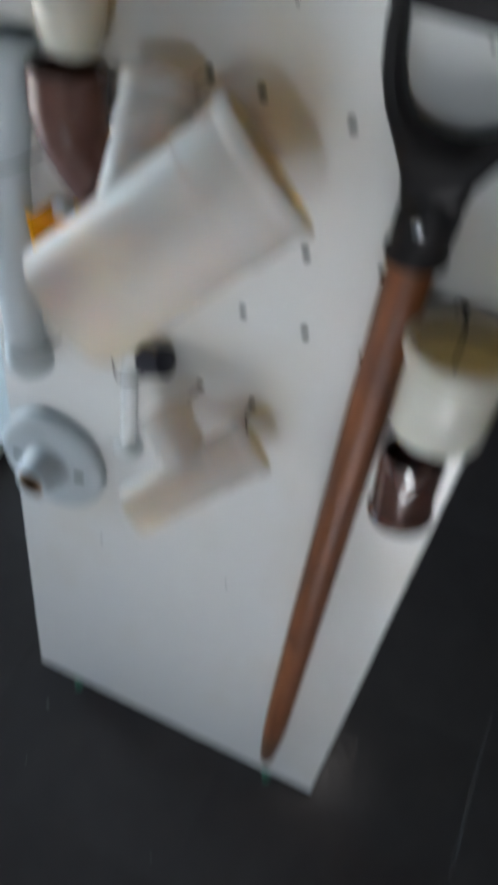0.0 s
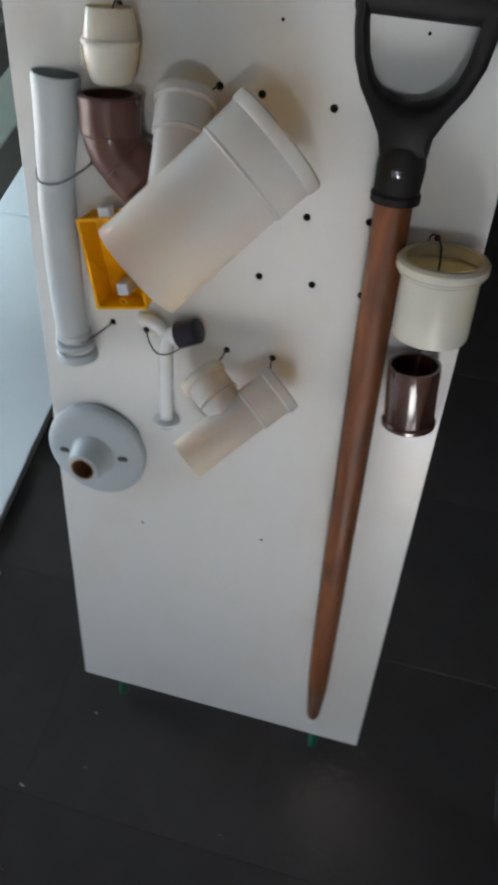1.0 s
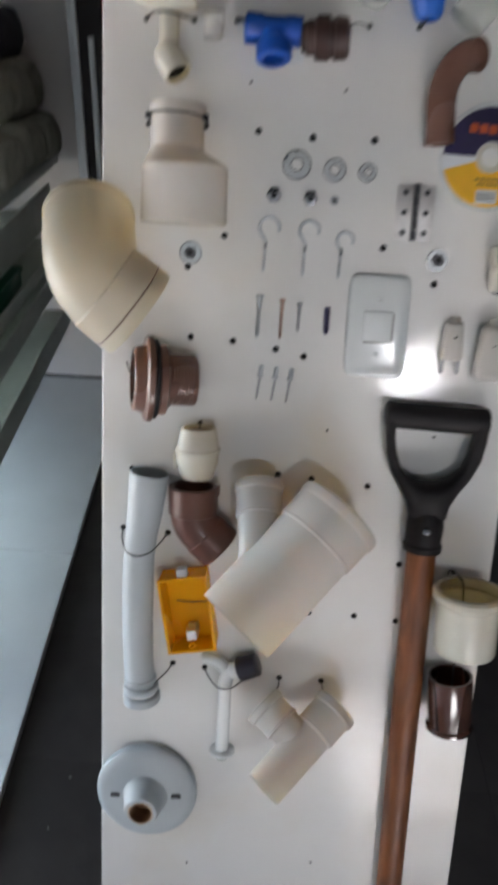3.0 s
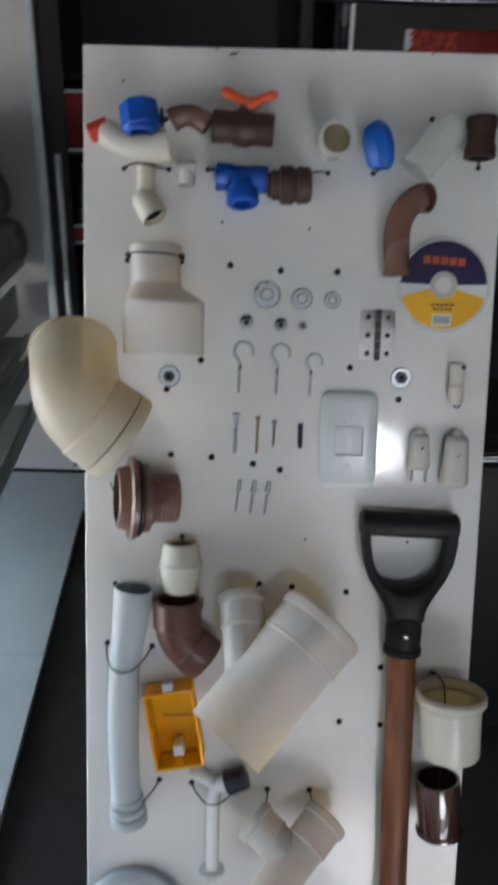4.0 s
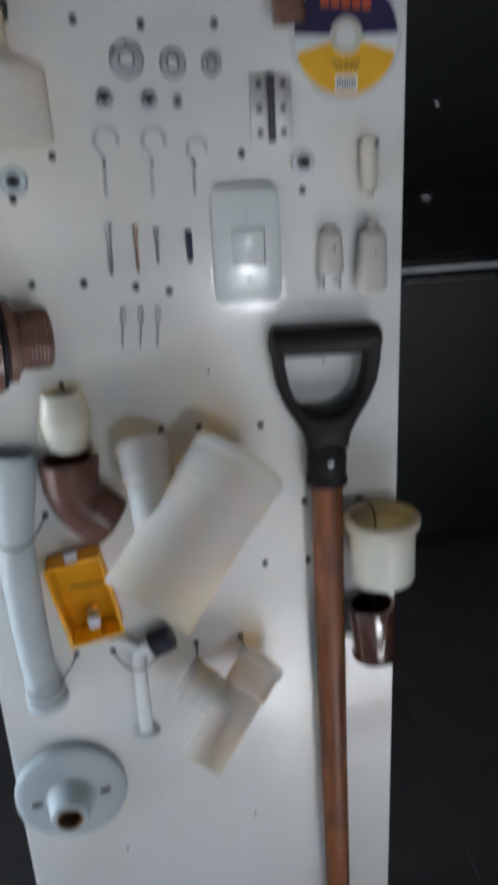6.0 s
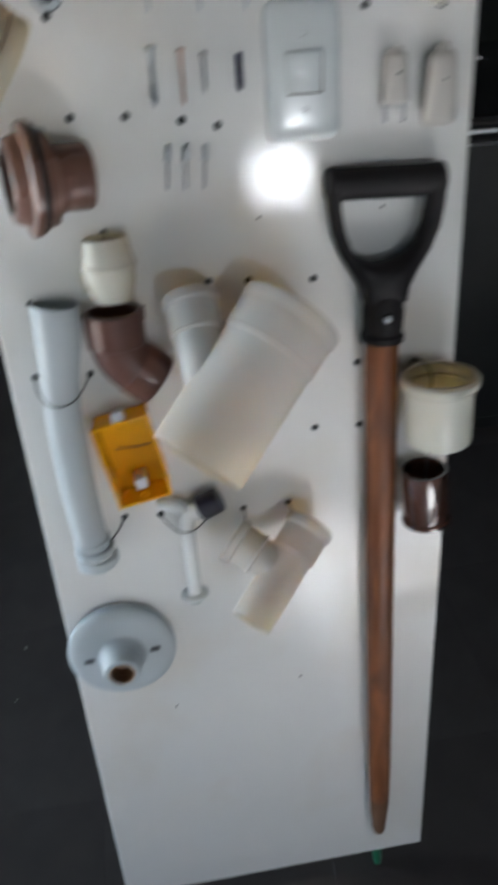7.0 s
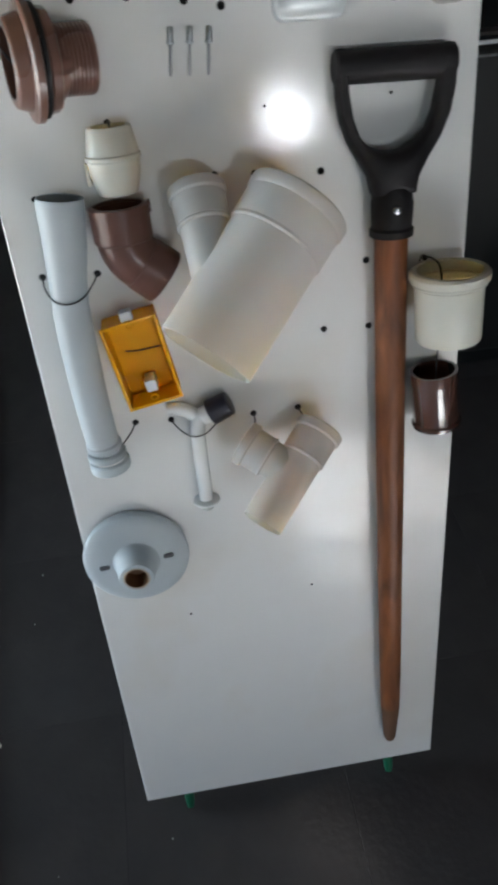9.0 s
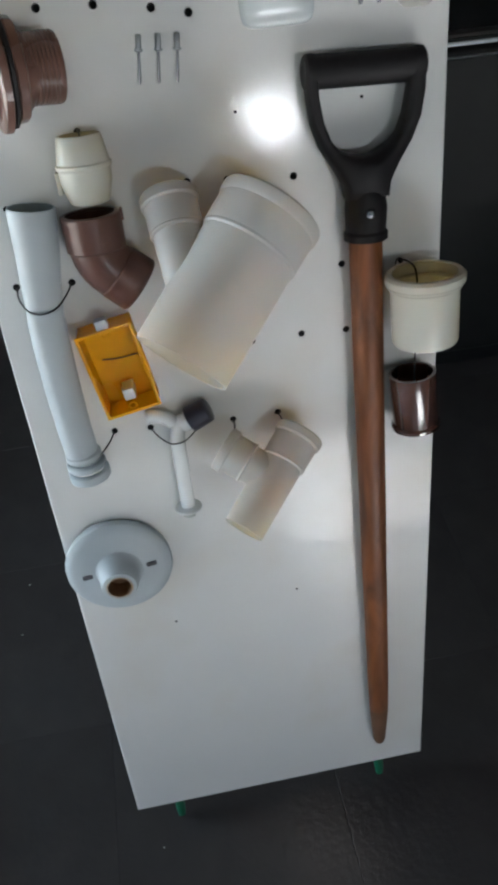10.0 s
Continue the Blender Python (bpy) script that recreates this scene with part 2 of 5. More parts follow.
M_CHROME = mat("brushed_chrome", (0.80, 0.85, 0.88), rough=0.34, metal=0.55, var=0.1, grain=40)
# pale coat; on chrome posts and rim it paints their bright reflections
M_POST = mat("pale_bright_finish", (0.78, 0.82, 0.85), rough=0.22, var=0.1, grain=20, bump=0.02, coat=0.4)
M_BANNER = mat("red_banner", (0.25, 0.016, 0.012), rough=0.4, var=0.5, grain=12)
M_BERRY = mat("mottled_red_print", (0.62, 0.07, 0.03), rough=0.4, var=0.7, grain=45)
M_SIGN = mat("pale_sign", (0.50, 0.60, 0.61), rough=0.4, var=0.05)
M_SHELFWOOD = mat("grey_shelf", (0.58, 0.62, 0.57), rough=0.5, var=0.15, grain=10)
M_SACK = mat("sackcloth", (0.50, 0.50, 0.41), rough=0.8, var=0.35, grain=25, bump=0.4, bump_scale=60)
M_DARKSACK = mat("dark_sackcloth", (0.075, 0.068, 0.080), rough=0.7, var=0.35, grain=25, bump=0.4, bump_scale=60)
M_BOTTLE = mat("green_bottle", (0.05, 0.13, 0.03), rough=0.2, var=0.4, grain=30)
M_BOTTLELABEL = mat("faded_green_label", (0.16, 0.22, 0.05), rough=0.5, var=0.6, grain=60)
M_GROUND = mat("street_paving", (0.46, 0.43, 0.38), rough=0.85, var=0.25, grain=4, bump=0.3)


def wood_material():
    m = bpy.data.materials.new("varnished_red_wood")
    m.use_nodes = True
    N, L = m.node_tree.nodes, m.node_tree.links
    p = N["Principled BSDF"]
    tc = N.new("ShaderNodeTexCoord")
    mp = N.new("ShaderNodeMapping")
    mp.inputs["Scale"].default_value = (19, 19, 4.5)
    L.new(tc.outputs["Object"], mp.inputs[0])
    n = N.new("ShaderNodeTexNoise")
    n.inputs["Scale"].default_value, n.inputs["Detail"].default_value, n.inputs["Distortion"].default_value = 1.6, 8, 1.2
    L.new(mp.outputs[0], n.inputs["Vector"])
    n2 = N.new("ShaderNodeTexNoise")
    n2.inputs["Scale"].default_value = 7
    L.new(tc.outputs["Object"], n2.inputs["Vector"])
    r = N.new("ShaderNodeValToRGB")
    r.color_ramp.elements[0].position, r.color_ramp.elements[0].color = 0.30, (0.090, 0.027, 0.007, 1)
    r.color_ramp.elements[1].position, r.color_ramp.elements[1].color = 0.72, (0.275, 0.088, 0.024, 1)
    a = N.new("ShaderNodeMath")
    a.operation = "MULTIPLY_ADD"
    a.inputs[1].default_value, a.inputs[2].default_value = 0.35, 0.32
    L.new(n2.outputs["Fac"], a.inputs[0])
    s = N.new("ShaderNodeMath")
    s.operation = "MULTIPLY"
    L.new(n.outputs["Fac"], s.inputs[0])
    L.new(a.outputs[0], s.inputs[1])
    s2 = N.new("ShaderNodeMath")
    s2.operation = "MULTIPLY"
    s2.inputs[1].default_value = 2.0
    L.new(s.outputs[0], s2.inputs[0])
    L.new(s2.outputs[0], r.inputs[0])
    L.new(r.outputs[0], p.inputs["Base Color"])
    b = N.new("ShaderNodeBump")
    b.inputs["Strength"].default_value, b.inputs["Distance"].default_value = 0.15, 0.001
    L.new(n.outputs["Fac"], b.inputs["Height"])
    L.new(b.outputs[0], p.inputs["Normal"])
    p.inputs["Roughness"].default_value = 0.5
    return m


M_WOOD = wood_material()
M_WOODTIP = mat("worn_raw_wood", (0.165, 0.080, 0.042), rough=0.7, var=0.35, grain=25, bump=0.15, bump_scale=120)


def glass_material():
    m = bpy.data.materials.new("dark_door_glass")
    m.use_nodes = True
    p = m.node_tree.nodes["Principled BSDF"]
    p.inputs["Base Color"].default_value = (0.034, 0.035, 0.036, 1)
    p.inputs["Roughness"].default_value = 0.03
    p.inputs["IOR"].default_value = 1.5
    return m


M_GLASS = glass_material()


# ---------------------------------------------------------------- builders
ORIGIN = {}


def thing(name, label, category, x=0.0, y=0.0, z=0.0, frame_m=None, group=""):
    """An empty at a place in the board's frame (or in frame_m); its parts are given in that same frame."""
    ob = new(name)
    ob.empty_display_size = 0.02
    m = BOARD if frame_m is None else frame_m
    ob.matrix_world = m @ Matrix.Translation((x, y, z))
    ORIGIN[ob.name] = Vector((x, y, z))
    return tagged(ob, label, category, group)


def finish(bm, material, name, sharp=35):
    bmesh.ops.recalc_face_normals(bm, faces=bm.faces)
    me = bpy.data.meshes.new(name)
    bm.to_mesh(me)
    bm.free()
    me.materials.append(material)
    me.materials.append(INNER.get(material.name, material))
    me.shade_smooth()
    me.set_sharp_from_angle(angle=radians(sharp))
    return me


def part(name, bm, material, parent, label="", sharp=35):
    """One mesh under a thing or a part; bm is in the frame in which the thing was placed."""
    o = ORIGIN[parent.name]
    bm.transform(Matrix.Translation(-o))
    ob = new(name, finish(bm, material, name, sharp))
    ob.parent = parent
    ORIGIN[ob.name] = o
    return tagged(ob, label)


def solid(name, bm, material, label, category, frame_m=None, kind="", sharp=35):
    """A thing that is one mesh."""
    ob = new(name, finish(bm, material, name, sharp))
    if frame_m is not None:
        ob.matrix_world = frame_m
    return tagged(ob, label, category, kind=kind)


def tube(path, radii, wall=None, seg=36, bm=None):
    """A round body along a path, one radius a point; wall: thickness of a hollow one, else closed ends."""
    bm = bm or bmesh.new()
    P = [Vector(p) for p in path]
    if not isinstance(radii, (list, tuple)):
        radii = [radii] * len(P)
    T = []
    for i in range(len(P)):
        a, b = P[max(i - 1, 0)], P[min(i + 1, len(P) - 1)]
        d1, d2 = P[i] - a, b - P[i]
        d = (d1.normalized() if d1.length > 1e-6 else Vector()) + (d2.normalized() if d2.length > 1e-6 else Vector())
        T.append(d.normalized())
    ref = Vector((0, 1, 0)) if abs(T[0].y) < 0.9 else Vector((1, 0, 0))
    u = (ref - T[0] * ref.dot(T[0])).normalized()
    rings_o, rings_i = [], []
    for i, p in enumerate(P):
        u = (u - T[i] * u.dot(T[i])).normalized()
        v = T[i].cross(u)
        cs = [(math.cos(2 * math.pi * k / seg), math.sin(2 * math.pi * k / seg)) for k in range(seg)]
        rings_o.append([bm.verts.new(p + (u * c + v * s) * radii[i]) for c, s in cs])
        if wall:
            r = max(radii[i] - wall, 0.0005)
            rings_i.append([bm.verts.new(p + (u * c + v * s) * r) for c, s in cs])

    def bridge(a, b, side=0):
        for k in range(seg):
            bm.faces.new((a[k], a[(k + 1) % seg], b[(k + 1) % seg], b[k])).material_index = side

    for a, b in zip(rings_o, rings_o[1:]):
        bridge(a, b)
    if wall:
        for a, b in zip(rings_i, rings_i[1:]):
            bridge(b, a, 1)
        bridge(rings_i[0], rings_o[0])
        bridge(rings_o[-1], rings_i[-1])
    else:
        bm.faces.new(list(reversed(rings_o[0])))
        bm.faces.new(rings_o[-1])
    return bm


def lathe(base, axis, profile, wall=None, seg=40, bm=None):
    """A turned body: profile is (distance along the axis, radius)."""
    b, a = Vector(base), Vector(axis).normalized()
    return tube([b + a * s for s, _ in profile], [r for _, r in profile], wall, seg, bm)


def arc(a, k, b, steps=8):
    """Points of a smooth bend from a to b with its corner at k."""
    a, k, b = Vector(a), Vector(k), Vector(b)
    return [(1 - t) ** 2 * a + 2 * t * (1 - t) * k + t * t * b for t in (i / steps for i in range(steps + 1))]


def box(x0, x1, y0, y1, z0, z1, bevel=0.0, segs=2, bm=None):
    own = bmesh.new()
    bmesh.ops.create_cube(own, size=1.0)
    own.transform(Matrix.Translation(((x0 + x1) / 2, (y0 + y1) / 2, (z0 + z1) / 2)) @ Matrix.Diagonal((x1 - x0, y1 - y0, z1 - z0, 1)))
    if bevel:
        bmesh.ops.bevel(own, geom=own.edges[:], offset=bevel, segments=segs, affect="EDGES", profile=0.5)
    if bm is None:
        return own
    me = bpy.data.meshes.new("tmp")
    own.to_mesh(me)
    own.free()
    bm.from_mesh(me)
    bpy.data.meshes.remove(me)
    return bm


def turn(bm, centre, axis, degrees):
    c = Vector(centre)
    bm.transform(Matrix.Translation(c) @ Matrix.Rotation(radians(degrees), 4, axis) @ Matrix.Translation(-c))
    return bm


def wire(points, r=0.0009, seg=8):
    P = [Vector(p) for p in points]
    Q = [P[0] * 2 - P[1]] + P + [P[-1] * 2 - P[-2]]
    out = []
    for a, b, c, d in zip(Q, Q[1:], Q[2:], Q[3:]):
        for k in range(5):
            u = k / 5
            out.append(0.5 * (2 * b + (c - a) * u + (2 * a - 5 * b + 4 * c - d) * u * u + (3 * b - a - 3 * c + d) * u ** 3))
    return tube(out + [P[-1]], r, None, seg)


# ---------------------------------------------------------------- floor and room
def slab(name, x0, x1, y0, y1, z0, z1, material, label, category, bevel=0.0):
    return solid(name, box(x0, x1, y0, y1, z0, z1, bevel), material, label, category, kind="structure")


slab("ground", -60, 60, -60, 60, -0.30, -0.06, M_GROUND, "grey street paving outside the shop", "ground")
# dark floor on which the board stands
floor = slab("floor", -2.6, 4.2, -2.6, 2.75, -0.055, -0.004, M_GROUT, "worn glossy black tiled floor with dust", "floor")

# white tiles along the side, their free edge running back at a slant
EDGE_A, EDGE_B = Vector((-0.550, 0.0, 0)), Vector((-0.780, 2.5, 0))


def edge_x(y):
    return EDGE_A.x + (EDGE_B.x - EDGE_A.x) * y / 2.5


def tile(y0, y1, x_left, x_right0, x_right1, z=0.022):
    bm = bmesh.new()
    g = 0.002
    lo = [bm.verts.new(v) for v in ((x_left, y0 + g, 0.001), (x_right0, y0 + g, 0.001), (x_right1, y1 - g, 0.001), (x_left, y1 - g, 0.001))]
    hi = [bm.verts.new((v.co.x, v.co.y, z)) for v in lo]
    bm.faces.new(hi)
    for i in range(4):
        bm.faces.new((lo[i], lo[(i + 1) % 4], hi[(i + 1) % 4], hi[i]))
    bmesh.ops.bevel(bm, geom=[e for e in bm.edges if e.verts[0].co.z > 0.01 and e.verts[1].co.z > 0.01], offset=0.002, segments=2, affect="EDGES")
    return bm


tiles = thing("tiled_floor", "pale bluish white porcelain floor tiles beside the black floor", "tiled floor", frame_m=Matrix.Identity(4))
tagged(tiles, kind="structure")
ROWS_Y = [-2.58, -1.94, -0.86, 0.22, 1.30, 2.61]
for ya, yb in zip(ROWS_Y, ROWS_Y[1:]):
    part("tile", tile(ya, yb, -1.25, edge_x(ya), edge_x(yb)), M_TILE, tiles)
    part("tile", tile(ya, yb, -2.35, -1.253, -1.253), M_TILE, tiles)
# pale tiles in front, where the sun falls in through the door
for ya, yb in ((-2.58, -1.68), (-1.68, -0.78)):
    for xa, xb in ((-0.33, 0.20), (0.20, 0.73), (0.73, 1.26), (1.26, 2.04)):
        bm = tile(ya, yb, xa + 0.002, xb - 0.002, xb - 0.002)
        part("tile", bm, M_TILE, tiles)

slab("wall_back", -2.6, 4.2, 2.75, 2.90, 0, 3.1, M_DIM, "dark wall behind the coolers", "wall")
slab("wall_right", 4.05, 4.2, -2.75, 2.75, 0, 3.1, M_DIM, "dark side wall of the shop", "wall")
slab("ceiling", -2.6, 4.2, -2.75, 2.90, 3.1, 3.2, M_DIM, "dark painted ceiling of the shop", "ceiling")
fx = thing("ceiling_lamp", "small square ceiling lamp panel", "ceiling lamp", 0.34, 0.55, 3.1, frame_m=Matrix.Identity(4))
part("frame", box(0.25, 0.43, 0.46, 0.64, 3.06, 3.099, 0.006), M_WHITEWALL, fx)
# unseen side wall, its two openings added for the fill lamps
bm = box(-2.6, -2.45, 1.50, 2.75, 0, 3.1)
box(-2.6, -2.45, -2.75, -1.65, 0, 3.1, bm=bm)
box(-2.6, -2.45, -0.35, -0.2, 0, 3.1, bm=bm)
box(-2.6, -2.45, -1.65, -0.35, 1.45, 3.1, bm=bm)
box(-2.6, -2.45, -0.2, 1.50, 1.5, 3.1, bm=bm)
solid("wall_left", bm, M_WALL, "unseen side wall with two openings added for the fill lamps", "wall", kind="structure")
# unseen front wall with the doorway; its openings are placed to shape the light
bm = box(-2.45, -1.30, -2.75, -2.6, 0, 3.1)
box(0.0, 0.24, -2.75, -2.6, 0, 3.1, bm=bm)
box(-1.30, 0.0, -2.75, -2.6, 0, 1.10, bm=bm)
box(-1.30, 0.0, -2.75, -2.6, 2.30, 3.1, bm=bm)
box(0.88, 3.05, -2.75, -2.6, 0, 3.1, bm=bm)
box(3.25, 4.05, -2.75, -2.6, 0, 3.1, bm=bm)
box(3.05, 3.25, -2.75, -2.6, 0, 1.09, bm=bm)
box(3.05, 3.25, -2.75, -2.6, 1.29, 3.1, bm=bm)
# bar added to shade the top of the board; gap above lets sun in
box(0.24, 0.88, -2.75, -2.6, 1.76, 1.88, bm=bm)
box(0.24, 0.88, -2.75, -2.6, 2.14, 3.1, bm=bm)
solid("wall_front", bm, M_WALL, "unseen front wall with a doorway, and window and transom added to shape the light", "wall", kind="structure")
# unseen slab, added only to keep sun out of the front window
slab("awning", -1.5, 0.20, -4.0, -2.76, 2.34, 2.40, M_WALL, "unseen slab added as a sun block over the front window", "awning", 0.01)
# unseen backdrop across the street, coloured dark for shade, hides the sky; bright gap
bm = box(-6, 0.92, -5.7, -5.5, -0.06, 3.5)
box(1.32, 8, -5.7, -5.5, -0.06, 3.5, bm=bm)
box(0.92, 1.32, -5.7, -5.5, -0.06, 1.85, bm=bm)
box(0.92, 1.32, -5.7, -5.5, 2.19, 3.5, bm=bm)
solid("street_backdrop", bm, M_DIM, "unseen backdrop wall added outside, its shade in the dark colour, with a small gap", "wall", kind="structure")

# ---------------------------------------------------------------- the board
HALF, TALL, THICK = 0.25, 1.648, 0.012
HOLES = [(-0.132, 1.402), (-0.072, 1.399), (-0.011, 1.394), (0.058, 1.394), (-0.106, 1.284), (-0.148, 1.247), (0.078, 1.279),
         (0.140, 1.241), (-0.142, 1.165), (-0.091, 1.163), (-0.039, 1.156), (-0.005, 1.149), (-0.027, 1.000), (0.015, 0.997),
         (0.085, 0.992), (0.070, 0.887), (0.024, 0.815), (0.083, 0.815), (0.134, 0.891), (0.137, 0.812), (-0.222, 0.916),
         (-0.164, 0.913), (-0.153, 0.727), (-0.110, 0.724), (-0.009, 0.717), (0.047, 0.717)]
HOLES2 = [(-0.201, 1.509), (-0.148, 1.509), (-0.101, 1.510), (0.042, 1.509), (0.221, 1.519), (0.222, 1.576), (0.096, 1.510),
          (-0.152, 1.566), (0.163, 1.573), (0.203, 0.885), (-0.212, 0.996), (-0.197, 1.402), (-0.127, 1.060), (0.212, 1.283)]


def board_mesh():
    cut = bmesh.new()
    for i, (x, z) in enumerate(HOLES + HOLES2):
        lathe((x, -0.02, z), (0, 1, 0), [(0, 0.0032), (0.06, 0.0032)], None, 14, cut)
    cutter = new("tmp_cutter", finish(cut, M_DARK, "tmp_cutter"))
    body = new("tmp_body", finish(box(-HALF, HALF, 0, THICK, 0, TALL, 0.0012, 1), M_BOARD, "tmp_body"))
    mod = body.modifiers.new("holes", "BOOLEAN")
    mod.operation, mod.object, mod.solver = "DIFFERENCE", cutter, "EXACT"
    me = bpy.data.meshes.new_from_object(body.evaluated_get(bpy.context.evaluated_depsgraph_get()))
    for o in (body, cutter):
        bpy.data.objects.remove(o)
    return me


board = thing("display_board", "tall glossy white painted board leaning back, drilled with many small holes", "display board")
panel = new("panel", board_mesh())
panel.data.name = "panel"
panel.data.materials.clear()
panel.data.materials.append(M_BOARD)
panel.data.materials.append(M_EDGE)
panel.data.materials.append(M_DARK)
# hole walls get near black in place of the shade inside them
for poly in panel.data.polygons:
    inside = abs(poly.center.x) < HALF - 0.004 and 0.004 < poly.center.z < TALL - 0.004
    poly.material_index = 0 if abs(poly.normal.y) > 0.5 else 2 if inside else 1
panel.parent = board
ORIGIN["panel"] = Vector((0, 0, 0))
panel.data.shade_flat()
tagged(panel, "white enamelled panel with raw cream edges")
# dark sheet added so that the holes look shaded through
part("backing", box(-HALF + 0.003, HALF - 0.003, THICK + 0.0005, THICK + 0.004, 0.003, TALL - 0.003), M_DARK, board, "dark sheet added for the shade behind the holes")
for x in (-0.180, 0.176):
    part("foot", lathe((x, 0.018, 0.004), (0, -math.sin(radians(LEAN)), -math.cos(radians(LEAN))), [(0, 0.009), (0.035, 0.008), (0.047, 0.006)], None, 16), M_GREEN, board, "small green plastic foot")

# rims of chipped paint round the drilled holes
for x, z in HOLES:
    part("hole_rim", tube([(x + 0.0036 * math.cos(a), -0.0002, z + 0.0036 * math.sin(a)) for a in (k * math.pi / 8 for k in range(17))], 0.0004, None, 5), M_INK, board)
# small nail heads and specks
for x, z in ((-0.125, 0.407), (0.053, 0.426), (-0.202, 1.608), (-0.083, 1.449), (0.022, 1.444), (0.030, 1.060), (0.160, 1.060)):
    part("nail", lathe((x, 0.001, z), (0, -1, 0), [(0, 0.0016), (0.0018, 0.0016), (0.0024, 0.0009)], None, 12), M_DARK, board, "small nail head")


# chipped paint along the top edge
rng = random.Random(5)
for x, z, r in ((-0.0731, 1.6405, 0.0022), (-0.0686, 1.6422, 0.0014), (-0.0775, 1.6392, 0.0012), (-0.0925, 1.6462, 0.0013), (0.1600, 1.6452, 0.0012), (0.0420, 1.6448, 0.0010)):
    bm = bmesh.new()
    lo, hi = [], []
    for k in range(9):
        q = r * (0.6 + 0.7 * rng.random())
        p = (x + 1.5 * q * math.cos(k * math.pi / 4.5), z + q * math.sin(k * math.pi / 4.5))
        lo.append(bm.verts.new((p[0], -0.00005, p[1])))
        hi.append(bm.verts.new((p[0], -0.0003, p[1])))
    bm.faces.new(hi)
    for k in range(9):
        bm.faces.new((lo[k], lo[(k + 1) % 9], hi[(k + 1) % 9], hi[k]))
    part("paint_chip", bm, M_OLIVE, board, "brown chip in the paint")


# ---------------------------------------------------------------- fittings on the board
def big_wye():
    t = thing("wye_branch_fitting", "large cream white drainage wye with a smaller side branch", "pipe fitting", -0.01, 0, 0.89)
    a, b = Vector((-0.0640, -0.130, 0.8570)), Vector((0.0500, -0.0585, 0.9745))
    d = (b - a).normalized()
    ln = (b - a).length
    part("body", lathe(a, d, [(0, 0.0500), (ln - 0.050, 0.0502), (ln - 0.046, 0.0520), (ln - 0.006, 0.0525)], 0.003, 56), M_PVC, t)
    part("socket_rim", lathe(a, d, [(ln - 0.014, 0.0525), (ln - 0.011, 0.0545), (ln - 0.002, 0.0545), (ln, 0.0530)], 0.004, 56), M_PVC, t)
    part("ridge", lathe(a, d, [(ln - 0.050, 0.0505), (ln - 0.0485, 0.0522), (ln - 0.0470, 0.0524), (ln - 0.0450, 0.0518)], 0.002, 56), M_PVC, t)
    e = Vector((-0.0495, -0.032, 0.9955))
    f = Vector((-0.0386, -0.1170, 0.8860))
    g = (e - f).normalized()
    lb = (e - f).length
    br = part("branch", lathe(f, g, [(0.035, 0.0245), (lb - 0.040, 0.0250), (lb - 0.037, 0.0272), (lb - 0.005, 0.0275)], 0.0022, 44), M_PVC, t)
    part("socket_rim", lathe(f, g, [(lb - 0.012, 0.0280), (lb - 0.010, 0.0298), (lb - 0.002, 0.0298), (lb, 0.0285)], 0.003, 44), M_PVC, br)
    part("ridge", lathe(f, g, [(lb - 0.042, 0.0250), (lb - 0.0405, 0.0274), (lb - 0.0390, 0.0276), (lb - 0.0375, 0.0265)], 0.002, 44), M_PVC, br)
    part("wire", wire([(-0.027, -0.001, 1.000), (-0.030, -0.008, 0.999), (-0.034, -0.014, 0.994)]), M_WIRE, t)


def small_tee():
    t = thing("tee_fitting", "small cream white drainage tee with two ribbed sockets", "pipe fitting", 0.02, 0, 0.64)
    a, b = Vector((-0.0215, -0.106, 0.6270)), Vector((0.0680, -0.033, 0.7020))
    d = (b - a).normalized()
    ln = (b - a).length
    part("body", lathe(a, d, [(0, 0.0245), (ln - 0.045, 0.0250), (ln - 0.042, 0.0272), (ln - 0.006, 0.0275)], 0.0022, 44), M_PVC, t)
    part("socket_rim", lathe(a, d, [(ln - 0.013, 0.0280), (ln - 0.011, 0.0300), (ln - 0.002, 0.0300), (ln, 0.0282)], 0.003, 44), M_PVC, t)
    part("ridge", lathe(a, d, [(ln - 0.046, 0.0252), (ln - 0.0445, 0.0274), (ln - 0.0430, 0.0276), (ln - 0.0415, 0.0265)], 0.002, 44), M_PVC, t)
    e = Vector((-0.0290, -0.038, 0.7010))
    f = a + d * (e - a).dot(d)
    g = (e - f).normalized()
    f = e - g * 0.078
    br = part("branch", lathe(f, g, [(0.020, 0.0222), (0.040, 0.0228), (0.044, 0.0244), (0.073, 0.0248)], 0.0022, 44), M_PVC, t)
    part("socket_rim", lathe(f, g, [(0.066, 0.0256), (0.068, 0.0276), (0.076, 0.0276), (0.078, 0.026)], 0.003, 44), M_PVC, br)
    part("ridge", lathe(f, g, [(0.041, 0.0232), (0.0425, 0.0256), (0.0440, 0.0256), (0.0455, 0.0244)], 0.002, 44), M_PVC, br)
    part("wire", wire([(0.047, -0.001, 0.717), (0.049, -0.02, 0.716), (0.055, -0.03, 0.710)]), M_WIRE, t)
    part("wire", wire([(-0.009, -0.001, 0.717), (-0.010, -0.02, 0.716), (-0.015, -0.03, 0.709)]), M_WIRE, t)


